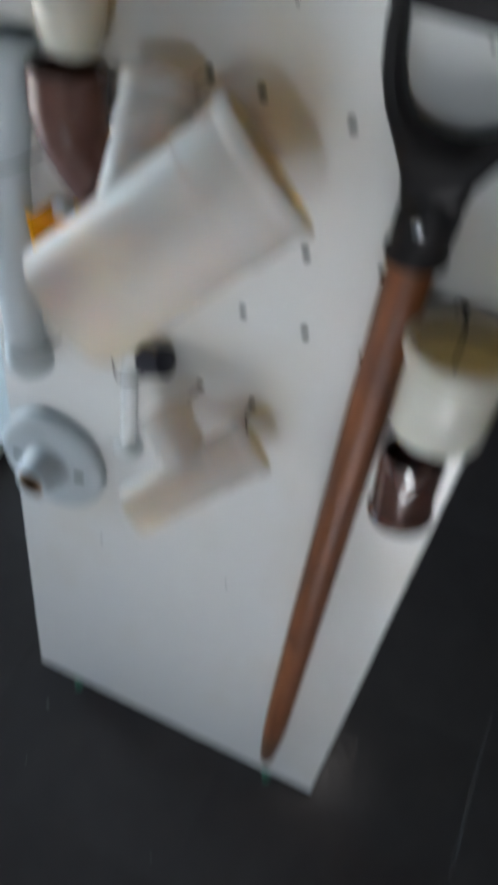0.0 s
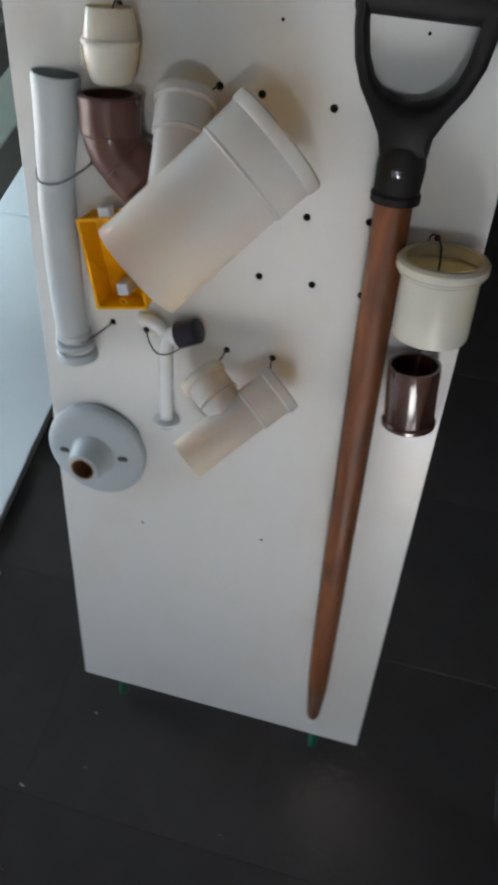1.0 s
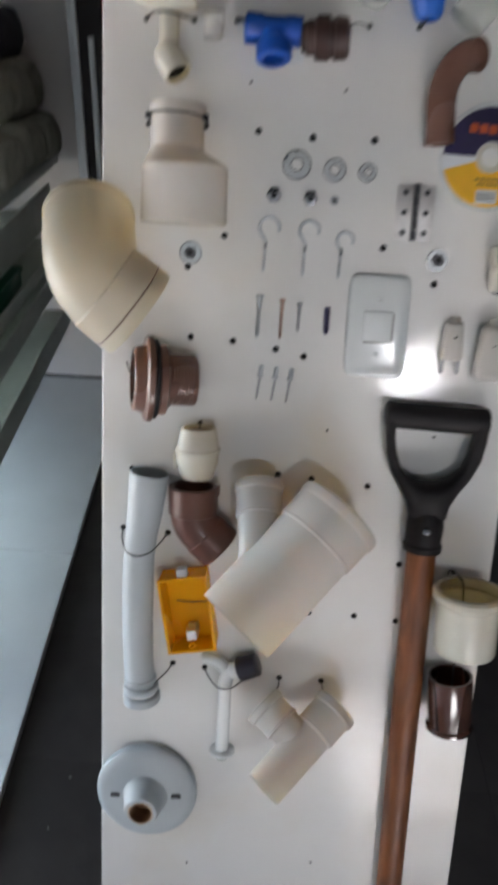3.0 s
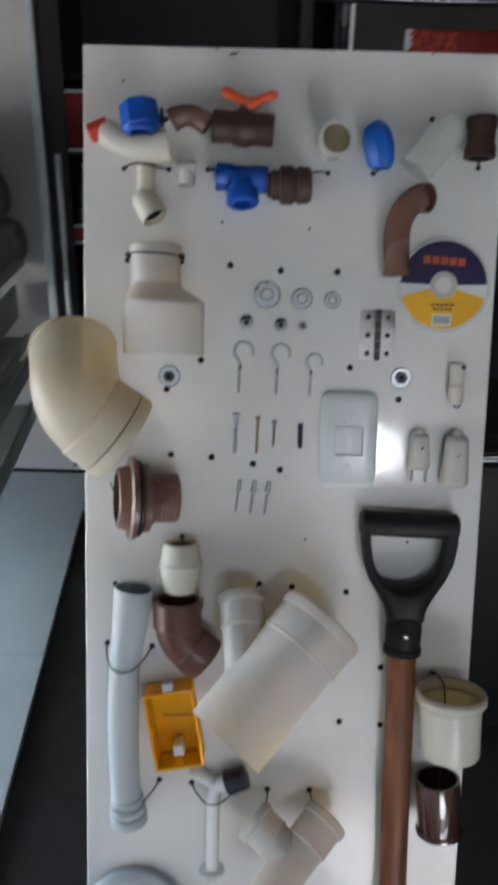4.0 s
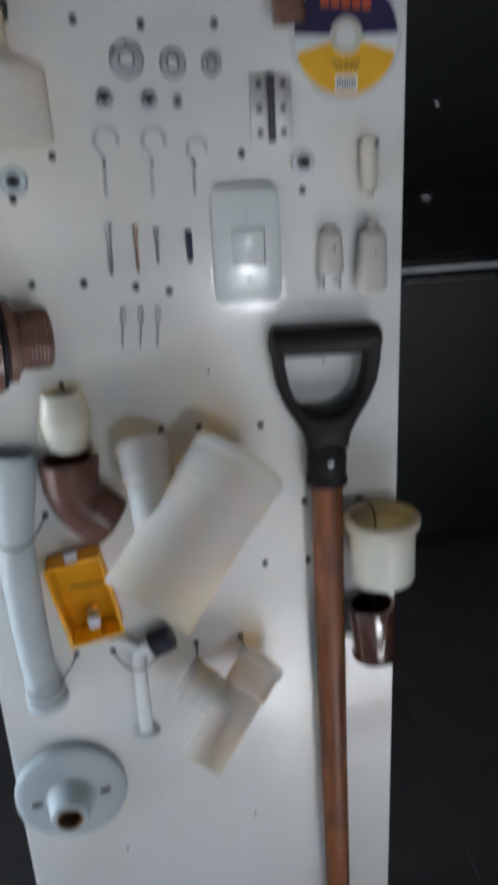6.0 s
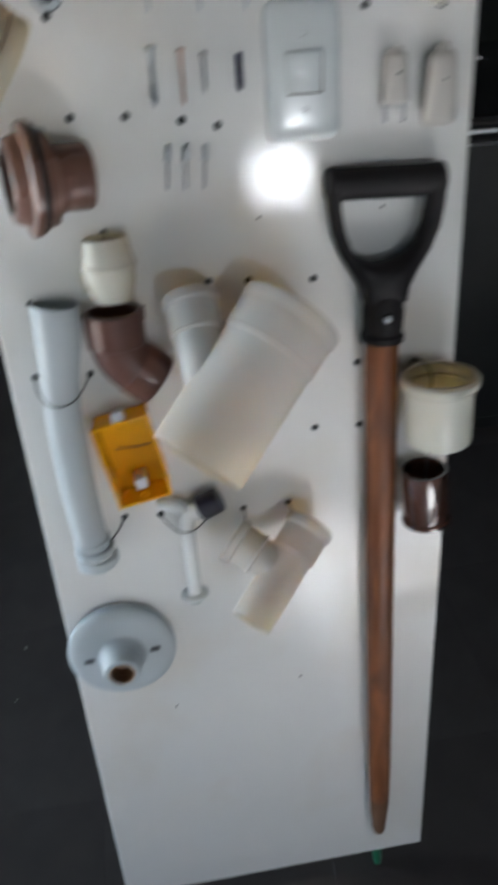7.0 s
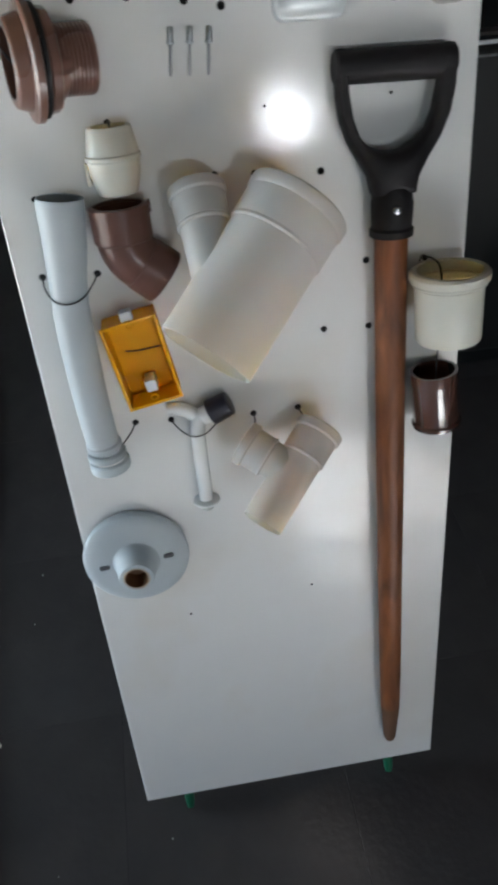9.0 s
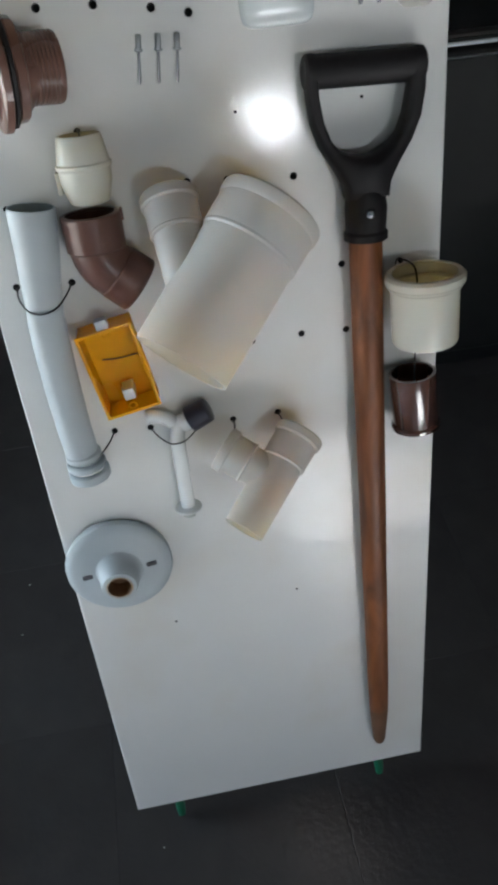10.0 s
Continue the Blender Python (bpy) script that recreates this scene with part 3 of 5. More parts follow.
def stack(pts, wall, seg=52):
    """A hollow body of level rings (x, z, radius, distance from the board)."""
    bm = bmesh.new()
    rings = []
    for cut in (0.0, wall):
        rings.append([[bm.verts.new((x + (r - cut) * math.cos(2 * math.pi * k / seg), -d + (r - cut) * math.sin(2 * math.pi * k / seg), z))
                       for k in range(seg)] for x, z, r, d in pts])
    outer, inner = rings
    pairs = list(zip(outer, outer[1:])) + [(outer[0], inner[0]), (outer[-1], inner[-1])] + list(zip(inner, inner[1:]))
    for i, (a, b) in enumerate(pairs):
        for k in range(seg):
            bm.faces.new((a[k], a[(k + 1) % seg], b[(k + 1) % seg], b[k])).material_index = int(i > len(pts))
    return bm


def reducer():
    t = thing("pipe_reducer", "white eccentric pipe reducer tied with a dark wire", "pipe fitting", -0.15, 0, 1.34)
    pts = [(-0.1585, 1.4160, 0.0285, 0.034), (-0.1585, 1.4145, 0.0300, 0.034), (-0.1585, 1.4040, 0.0302, 0.034), (-0.1585, 1.4025, 0.0288, 0.034),
           (-0.1575, 1.3720, 0.0286, 0.040), (-0.1560, 1.3670, 0.0300, 0.044), (-0.1445, 1.3515, 0.0425, 0.070), (-0.1433, 1.3490, 0.0440, 0.0735),
           (-0.1430, 1.3460, 0.0446, 0.075), (-0.1424, 1.2925, 0.0450, 0.080), (-0.1424, 1.2910, 0.0438, 0.080)]
    part("body", stack(pts, 0.0028), M_WHITEPVC, t, "", 26)
    part("wire", wire([(-0.132, -0.001, 1.402), (-0.127, -0.03, 1.4025), (-0.138, -0.061, 1.403), (-0.158, -0.0675, 1.4035), (-0.180, -0.060, 1.404), (-0.191, -0.03, 1.405), (-0.193, -0.001, 1.405)], 0.0011), M_WIRE, t)
    for x in (-0.1885, -0.1270):
        part("knot", lathe((x, -0.042, 1.4025), (0, -1, 0), [(0, 0.0020), (0.002, 0.0036), (0.005, 0.0036), (0.007, 0.0018)], None, 12), M_WIRE, t, "dark twisted wire end")


def big_elbow():
    t = thing("large_elbow_fitting", "large yellowed cream drainage elbow hung at the board edge", "pipe fitting", -0.23, 0, 1.24)
    a, k, b = (-0.2510, -0.054, 1.2970), (-0.2330, -0.112, 1.2330), (-0.1885, -0.0980, 1.1985)
    pts = [Vector(a)] + arc(Vector(a).lerp(Vector(k), 0.55), k, Vector(k).lerp(Vector(b), 0.45), 10) + [Vector(b)]
    n = len(pts)
    part("body", tube(pts, [0.0490] * n, 0.003, 56), M_ELBOW, t)
    d = (Vector(b) - Vector(k)).normalized()
    c = Vector(b) - d * 0.042
    sock = part("socket", lathe(c, d, [(0, 0.0488), (0.002, 0.0508), (0.030, 0.0522), (0.032, 0.0508), (0.033, 0.0522), (0.045, 0.0524), (0.047, 0.0512)], 0.003, 56), M_ELBOW, t)
    part("seal_ring", lathe(c, d, [(0.0310, 0.0512), (0.0318, 0.0519), (0.0326, 0.0512)], 0.001, 56), M_TAN, sock, "thin dark seal line")
    da = (Vector(k) - Vector(a)).normalized()
    part("spigot_rim", lathe(Vector(a), da, [(0, 0.0480), (0.004, 0.0500), (0.010, 0.0497)], 0.003, 56), M_ELBOW, t)


def flange():
    t = thing("tank_flange", "faded brown threaded tank flange with a black rubber ring", "pipe fitting", -0.16, 0, 1.11)
    c = Vector((-0.1835, -0.052, 1.1195))
    a = Vector((-0.955, -0.29, 0.03)).normalized()
    part("flange_plate", lathe(c, a, [(-0.005, 0.0475), (-0.004, 0.0497), (0.002, 0.0497), (0.0035, 0.0480), (0.0045, 0.0420)], 0.014, 56), M_TAN, t)
    part("seal_ring", lathe(c, a, [(-0.0105, 0.0440), (-0.0095, 0.0462), (-0.0068, 0.0462), (-0.0056, 0.0440)], 0.014, 48), M_RUBBER, t, "black rubber ring")
    part("lock_nut", lathe(c, a, [(-0.0215, 0.0390), (-0.0200, 0.0420), (-0.0125, 0.0430), (-0.0110, 0.0415)], 0.012, 12), M_TAN, t)
    prof = [(-0.056, 0.0270), (-0.055, 0.0290)]
    s = -0.052
    while s < -0.026:
        prof += [(s, 0.0302), (s + 0.0008, 0.0302), (s + 0.0018, 0.0288), (s + 0.0026, 0.0288)]
        s += 0.0036
    prof += [(-0.0245, 0.0310), (-0.0235, 0.0345), (-0.016, 0.0350)]
    part("threaded_neck", lathe(c, a, prof, 0.004, 44), M_TAN, t)
    part("front_collar", lathe(c, a, [(0.004, 0.0405), (0.006, 0.0395), (0.014, 0.0370), (0.0165, 0.0355), (0.0175, 0.0335)], 0.005, 44), M_TAN, t)
    part("wire", wire([c + a * 0.014 + Vector((-0.008, -0.01, 0.02)), c + a * 0.0195 + Vector((0.004, -0.012, 0.006)), c + a * 0.012 + Vector((0.012, -0.006, -0.012))]), M_WIRE, t)


def cream_union():
    t = thing("pipe_union", "cream pipe union with a moulded middle ring, open at the top", "pipe fitting", -0.125, 0, 1.03)
    x, y = -0.1255, -0.028
    # disc across the bore, coloured tawny for the shade inside
    part("bore", lathe((x, y, 1.0565), (0.01, 0, -1), [(0, 0.0180), (0.002, 0.0182)], None, 32), M_OLIVE, t, "tawny disc with the bore's shade in its colour")
    part("upper_sleeve", lathe((x, y, 1.060), (0.01, 0, -1), [(0, 0.0205), (0.002, 0.0217), (0.026, 0.0256)], 0.003, 40), M_CREAM, t)
    part("ring", lathe((x, y, 1.0355), (0.01, 0, -1), [(0, 0.0256), (0.001, 0.0270), (0.004, 0.0272), (0.006, 0.0258)], 0.004, 40), M_CREAM, t)
    part("lower_sleeve", lathe((x, y, 1.0300), (0.01, 0, -1), [(0, 0.0258), (0.012, 0.0252), (0.030, 0.0202), (0.032, 0.0185)], 0.003, 14), M_CREAM, t)
    part("lug", box(x - 0.0285, x - 0.024, y - 0.006, y + 0.004, 1.008, 1.029, 0.001), M_CREAM, t)
    part("wire", wire([(x - 0.001, -0.001, 1.060), (x, -0.012, 1.063), (x + 0.001, -0.022, 1.058)]), M_WIRE, t)


def brown_elbow():
    t = thing("elbow_fitting", "glossy dark brown forty-five degree pipe elbow", "pipe fitting", -0.12, 0, 0.94)
    y = -0.031
    pts = [(-0.1285, y, 0.985), (-0.1282, y, 0.962)] + arc((-0.1280, y, 0.958), (-0.1275, y, 0.9406), (-0.1160, y, 0.9300), 6) + [(-0.0930, y, 0.9093)]
    part("body", tube(pts, [0.0285] * len(pts), 0.0035, 48), M_BROWN, t)
    part("socket", lathe((-0.1287, y, 0.988), (0.01, 0, -1), [(0, 0.0288), (0.001, 0.0303), (0.034, 0.0300), (0.036, 0.0284)], 0.004, 48), M_BROWN, t)
    part("socket", lathe((-0.1135, y, 0.9278), (0.743, 0, -0.669), [(0, 0.0284), (0.001, 0.0296), (0.0265, 0.0300), (0.0285, 0.0285)], 0.004, 48), M_BROWN, t)
    part("lug", box(-0.1000, -0.0965, y - 0.006, y + 0.006, 0.978, 0.9895, 0.001), M_BROWN, t)


def siphon():
    t = thing("siphon_tube", "long pale blue-white plastic sink siphon tube tied with dark wires", "siphon tube", -0.19, 0, 0.84)
    y = -0.028
    top = [(-0.184, y, 1.000), (-0.1845, y, 0.996), (-0.188, y, 0.955), (-0.1925, y, 0.920), (-0.1955, y, 0.887)]
    part("upper_cone", tube(top, [0.0234, 0.0241, 0.0222, 0.0200, 0.0190], 0.0016, 44), M_COOLWHITE, t)
    low = [(-0.1955, y, 0.889), (-0.1957, y, 0.884), (-0.1962, y, 0.850), (-0.1960, y, 0.800), (-0.1945, y, 0.754), (-0.1924, y, 0.721)]
    part("lower_tube", tube(low, [0.0188, 0.0197, 0.0199, 0.0195, 0.0190, 0.0190], 0.0016, 44), M_COOLWHITE, t)
    for i, (z, r, h) in enumerate(((0.722, 0.0210, 0.009), (0.710, 0.0230, 0.009), (0.698, 0.0242, 0.013))):
        part("rib", lathe((-0.1918 + 0.0012 * i, y, z), (0.06, 0, -1), [(0, r - 0.002), (0.002, r), (h - 0.002, r), (h, r - 0.0015)], 0.003, 44), M_COOLWHITE, t)
    part("wire", wire([(-0.222, -0.001, 0.916), (-0.2185, -0.022, 0.908), (-0.208, -0.043, 0.901), (-0.194, -0.0505, 0.899), (-0.180, -0.043, 0.901), (-0.170, -0.022, 0.907), (-0.164, -0.001, 0.913)]), M_WIRE, t)
    part("wire", wire([(-0.153, -0.001, 0.727), (-0.160, -0.018, 0.722), (-0.171, -0.030, 0.715), (-0.178, -0.038, 0.712)]), M_WIRE, t)


def junction_box():
    t = thing("junction_box", "translucent orange plastic wall box, open at the front, slightly tilted", "junction box", -0.132, 0, 0.82)
    cx, cz, w, h, d = -0.1310, 0.8175, 0.0302, 0.0502, 0.037
    wl = 0.0018

    def placed(bm):
        return turn(bm, (cx, 0, cz), "Y", -10.0)

    part("back", placed(box(cx - w + 0.002, cx + w - 0.002, -0.0030, -0.0008, cz - h + 0.002, cz + h - 0.002)), M_ORANGE, t)
    for x0, x1 in ((cx - w, cx - w + wl), (cx + w - wl, cx + w)):
        part("side", placed(box(x0, x1, -d, -0.001, cz - h + wl, cz + h - wl, 0.0005, 1)), M_ORANGE, t)
    for z0, z1 in ((cz - h, cz - h + wl), (cz + h - wl, cz + h)):
        part("side", placed(box(cx - w, cx + w, -d, -0.001, z0, z1, 0.0005, 1)), M_ORANGE, t)
    # rim
    for q in ((cx - w - 0.0015, cx - w + 0.0022, cz - h - 0.0015, cz + h + 0.0015), (cx + w - 0.0022, cx + w + 0.0015, cz - h - 0.0015, cz + h + 0.0015)):
        part("rim", placed(box(q[0], q[1], -d - 0.0028, -d + 0.0005, q[2], q[3], 0.0008)), M_ORANGE, t)
    for q in ((cx - w + 0.0022, cx + w - 0.0022, cz - h - 0.0015, cz - h + 0.0022), (cx - w + 0.0022, cx + w - 0.0022, cz + h - 0.0022, cz + h + 0.0015)):
        part("rim", placed(box(q[0], q[1], -d - 0.0026, -d + 0.0004, q[2], q[3], 0.0008)), M_ORANGE, t)
    # knock-outs and screw lugs
    for z in (cz - h + 0.012, cz + h - 0.002):
        part("knockout", placed(box(cx - 0.0065, cx + 0.0065, -0.030 if z < cz else -0.034, -0.0040 if z < cz else -0.020, z - 0.001, z + 0.0125, 0.001)), M_PAPER, t, "pale knock-out tab")
    for z in (cz - h + 0.0055, cz + h - 0.0055):
        part("screw_lug", placed(tube([(cx + 0.004 * math.cos(a), -d + 0.004, z + 0.0035 * math.sin(a)) for a in (k * math.pi / 6 for k in range(13))], 0.0012, None, 8)), M_ORANGE, t)
    part("wire", wire([(cx - 0.018, -0.0045, cz + 0.004), (cx, -0.005, cz + 0.0035), (cx + 0.022, -0.005, cz + 0.006)], 0.0008), M_WIRE, t)


def tap_tube():
    t = thing("drain_spout", "white bent plastic spout with a black end cap", "drain spout", -0.08, 0, 0.68)
    y = -0.014
    part("pipe", tube([(-0.0805, y, 0.612), (-0.0805, y, 0.70)] + arc((-0.0805, y, 0.705), (-0.0805, y, 0.728), (-0.068, y, 0.735), 6), [0.0088] * 2 + [0.0092] * 7, None, 24), M_GLOSSWHITE, t)
    part("cross_arm", tube(arc((-0.112, y, 0.746), (-0.094, y, 0.748), (-0.082, y, 0.733), 8), 0.0082, None, 20), M_GLOSSWHITE, t)
    part("collar", lathe((-0.072, y, 0.729), (0.90, -0.1, 0.42), [(0, 0.010), (0.004, 0.0118), (0.014, 0.0122)], None, 24), M_GLOSSWHITE, t)
    part("end_cap", lathe((-0.0625, y - 0.002, 0.7345), (0.90, -0.1, 0.42), [(0, 0.0150), (0.001, 0.0163), (0.020, 0.0155), (0.026, 0.0148), (0.027, 0.013)], None, 28), M_INKBLUE, t, "blue-black plastic end cap")
    part("flange", lathe((-0.0805, y, 0.612), (0, 0, -1), [(0, 0.0110), (0.002, 0.0170), (0.0045, 0.0172), (0.006, 0.0150)], None, 28), M_GLOSSWHITE, t)
    part("stub", lathe((-0.0805, y, 0.607), (0, 0, -1), [(0, 0.0085), (0.010, 0.0080)], None, 20), M_CLEARWHITE, t)
    part("wire", wire([(-0.110, -0.001, 0.724), (-0.102, -0.012, 0.716), (-0.088, -0.026, 0.711), (-0.072, -0.028, 0.713), (-0.058, -0.024, 0.722)]), M_WIRE, t)


def lamp_socket():
    t = thing("lamp_holder", "round white ceramic ceiling lamp holder with an empty brass socket", "lamp holder", -0.183, 0, 0.533)
    c = (-0.183, -0.0008, 0.533)
    prof = [(0, 0.0665), (0.003, 0.0690), (0.010, 0.0702), (0.0150, 0.0690), (0.0185, 0.0650), (0.0205, 0.0570), (0.0215, 0.0400), (0.0225, 0.0312), (0.026, 0.0284), (0.038, 0.0260), (0.049, 0.0238), (0.0530, 0.0222)]
    part("base", lathe(c, (0, -1, 0), prof, 0.0035, 64), M_COOLWHITE, t)
    part("socket_rim", lathe((c[0], c[1] - 0.0520, c[2]), (0, -1, 0), [(0, 0.0218), (0.001, 0.0224), (0.0035, 0.0218), (0.004, 0.0202)], 0.0052, 40), M_COOLWHITE, t)
    rings = []
    for i in range(10):
        rings += [(i * 0.003, 0.0164), (i * 0.003 + 0.0015, 0.0153)]
    part("screw_shell", lathe((c[0], c[1] - 0.0545, c[2]), (0, 1, 0), rings, 0.0008, 32), M_SHELL, t, "ribbed brass screw shell")
    part("contact", lathe((c[0], c[1] - 0.0275, c[2]), (0, -1, 0), [(0, 0.0146), (0.002, 0.0146), (0.003, 0.004)], None, 20), M_SHELL, t)
    part("shell_lip", lathe((c[0], c[1] - 0.0553, c[2]), (0, -1, 0), [(0, 0.0166), (0.0006, 0.0169), (0.0010, 0.0164)], 0.0007, 40), M_BRASS, t, "bright brass lip")
    for x, z in ((-0.225, 0.531), (-0.1405, 0.536)):
        s = part("screw_slot", turn(box(x - 0.0068, x + 0.0068, -0.0240, -0.0215, z - 0.0033, z + 0.0033, 0.002), (x, 0, z), "Y", -6), M_GUN, t, "dark screw slot")
        part("screw", lathe((x, -0.0230, z), (0, -1, 0), [(0, 0.0022), (0.0018, 0.0022), (0.0024, 0.0012)], None, 12), M_GUN, s)


def cup(name, label, x, y, z, r_top, r_bot, h, tilt, material, rim):
    t = thing(name, label, "pipe cap", x, y, z)
    axis = Vector((tilt, 0, -1)).normalized()
    b = (x, y, z)
    prof = [(0, r_top - 0.0035), (0.014, r_top - 0.003), (0.016, r_bot), (h - 0.003, r_bot * 0.985), (h, r_bot * 0.95)]
    part("body", lathe(b, axis, prof, 0.0032, 48), material, t)
    if rim:
        part("rim", lathe(b, axis, [(-0.001, r_top - 0.003), (0.002, r_top), (0.009, r_top), (0.013, r_top - 0.0035)], 0.005, 48), material, t)
    else:
        part("rim", lathe(b, axis, [(h - 0.008, r_bot), (h - 0.005, r_bot + 0.0018), (h - 0.001, r_bot + 0.0015)], 0.004, 48), material, t)
    part("floor_disc", lathe(Vector(b) + axis * (h - 0.002), axis, [(-0.002, r_bot - 0.004), (0.001, r_bot - 0.004)], None, 40), material, t)
    return t


def caps():
    t = cup("pipe_end_cap", "cream pipe end cap hanging from a wire, open at the top", 0.2120, -0.052, 0.885, 0.0435, 0.0375, 0.079, 0.03, M_CREAM, True)
    part("wire", wire([(0.203, -0.001, 0.885), (0.204, -0.012, 0.889), (0.208, -0.030, 0.886), (0.2095, -0.036, 0.872), (0.210, -0.037, 0.845), (0.210, -0.037, 0.800)], 0.0011), M_WIRE, t)
    part("wire", wire([(0.203, -0.002, 0.885), (0.200, -0.006, 0.890), (0.1965, -0.006, 0.889), (0.1955, -0.004, 0.883)], 0.0009), M_WIRE, t)
    t = cup("pipe_end_cap", "glossy dark brown pipe end cap hanging below a cream cap", 0.2070, -0.033, 0.759, 0.0315, 0.0282, 0.074, 0.09, M_BROWNGLOSS, False)
    part("wire", wire([(0.210, -0.037, 0.800), (0.210, -0.034, 0.782), (0.2100, -0.033, 0.766), (0.2105, -0.033, 0.71)], 0.0010), M_WIRE, t)


def spade_handle():
    t = thing("spade_handle", "reddish brown wooden tool shaft with a black plastic D-shaped grip", "tool handle", 0.16, 0, 0.9)
    y = -0.021
    shaft = [(0.1555, y, 0.935), (0.1575, y, 0.75), (0.1620, y, 0.45), (0.1660, y, 0.24), (0.1674, y + 0.001, 0.170), (0.1677, y + 0.0014, 0.150)]
    part("shaft", tube(shaft, [0.0183, 0.0182, 0.0172, 0.0162, 0.0151, 0.0130], None, 32), M_WOOD, t, "varnished reddish wooden shaft")
    part("tip", tube([(0.1675, y + 0.001, 0.168), (0.1676, y + 0.001, 0.162), (0.1685, y + 0.003, 0.088), (0.1687, y + 0.003, 0.079)], [0.0144, 0.0148, 0.0102, 0.0074], None, 32), M_WOODTIP, t, "pale worn end of the shaft")
    g = part("grip", lathe((0.0965, -0.0185, 1.0885), (1, 0, -0.03), [(0, 0.0135), (0.002, 0.0160), (0.008, 0.0168), (0.012, 0.0158), (0.109, 0.0158), (0.113, 0.0168), (0.119, 0.0160), (0.121, 0.0135)], None, 32), M_BLACK, t, "black plastic grip bar")
    outer = [(0.0968, 1.090), (0.0975, 1.064), (0.1010, 1.040), (0.1090, 1.018), (0.1215, 0.998), (0.1315, 0.980), (0.1345, 0.964),
             (0.1785, 0.964), (0.1800, 0.980), (0.1895, 0.998), (0.2035, 1.018), (0.2130, 1.040), (0.2170, 1.064), (0.2175, 1.090)]
    inner = [(0.1090, 1.090), (0.1095, 1.066), (0.1135, 1.043), (0.1200, 1.026), (0.1290, 1.0155), (0.1400, 1.0110), (0.1500, 1.0095),
             (0.1600, 1.0095), (0.1700, 1.0120), (0.1810, 1.0170), (0.1905, 1.027), (0.1965, 1.043), (0.2005, 1.066), (0.2010, 1.090)]
    bm = bmesh.new()
    rings = []
    for (ox, oz), (ix, iz) in zip(outer, inner):
        rows = []
        for k in range(10):
            q = 2 * math.pi * k / 10
            u, v = 0.5 - 0.5 * math.cos(q), math.sin(q)
            u = 0.5 + math.copysign(abs(u - 0.5) ** 0.7 * 0.5 ** 0.3, u - 0.5)
            w = math.copysign(abs(v) ** 0.6, v)
            th = 0.0135 + 0.0080 * min(1, max(0, (1.022 - oz) / 0.045))
            rows.append(bm.verts.new((ox + (ix - ox) * u, y - th * w, oz + (iz - oz) * u)))
        rings.append(rows)
    for ra, rb in zip(rings, rings[1:]):
        for k in range(10):
            bm.faces.new((ra[k], ra[(k + 1) % 10], rb[(k + 1) % 10], rb[k]))
    bm.faces.new(rings[0])
    bm.faces.new(list(reversed(rings[-1])))
    part("yoke", bm, M_BLACK, t, "black moulded D-shaped yoke", 50)
    part("neck", tube([(0.157, y, 0.985), (0.1565, y, 0.972), (0.1565, y, 0.955), (0.156, y, 0.932), (0.156, y, 0.929), (0.156, y, 0.922)], [0.0120, 0.0200, 0.0226, 0.0216, 0.0238, 0.0235], None, 36), M_BLACK, t)
    part("rivet", lathe((0.1550, y - 0.0215, 0.953), (0.0, -1, 0), [(0, 0.0052), (0.002, 0.0052), (0.0035, 0.003)], None, 18), M_STEEL, t, "bright steel rivet")


big_wye()
small_tee()
reducer()
big_elbow()
flange()
cream_union()
brown_elbow()
siphon()
junction_box()
tap_tube()
lamp_socket()
caps()
spade_handle()


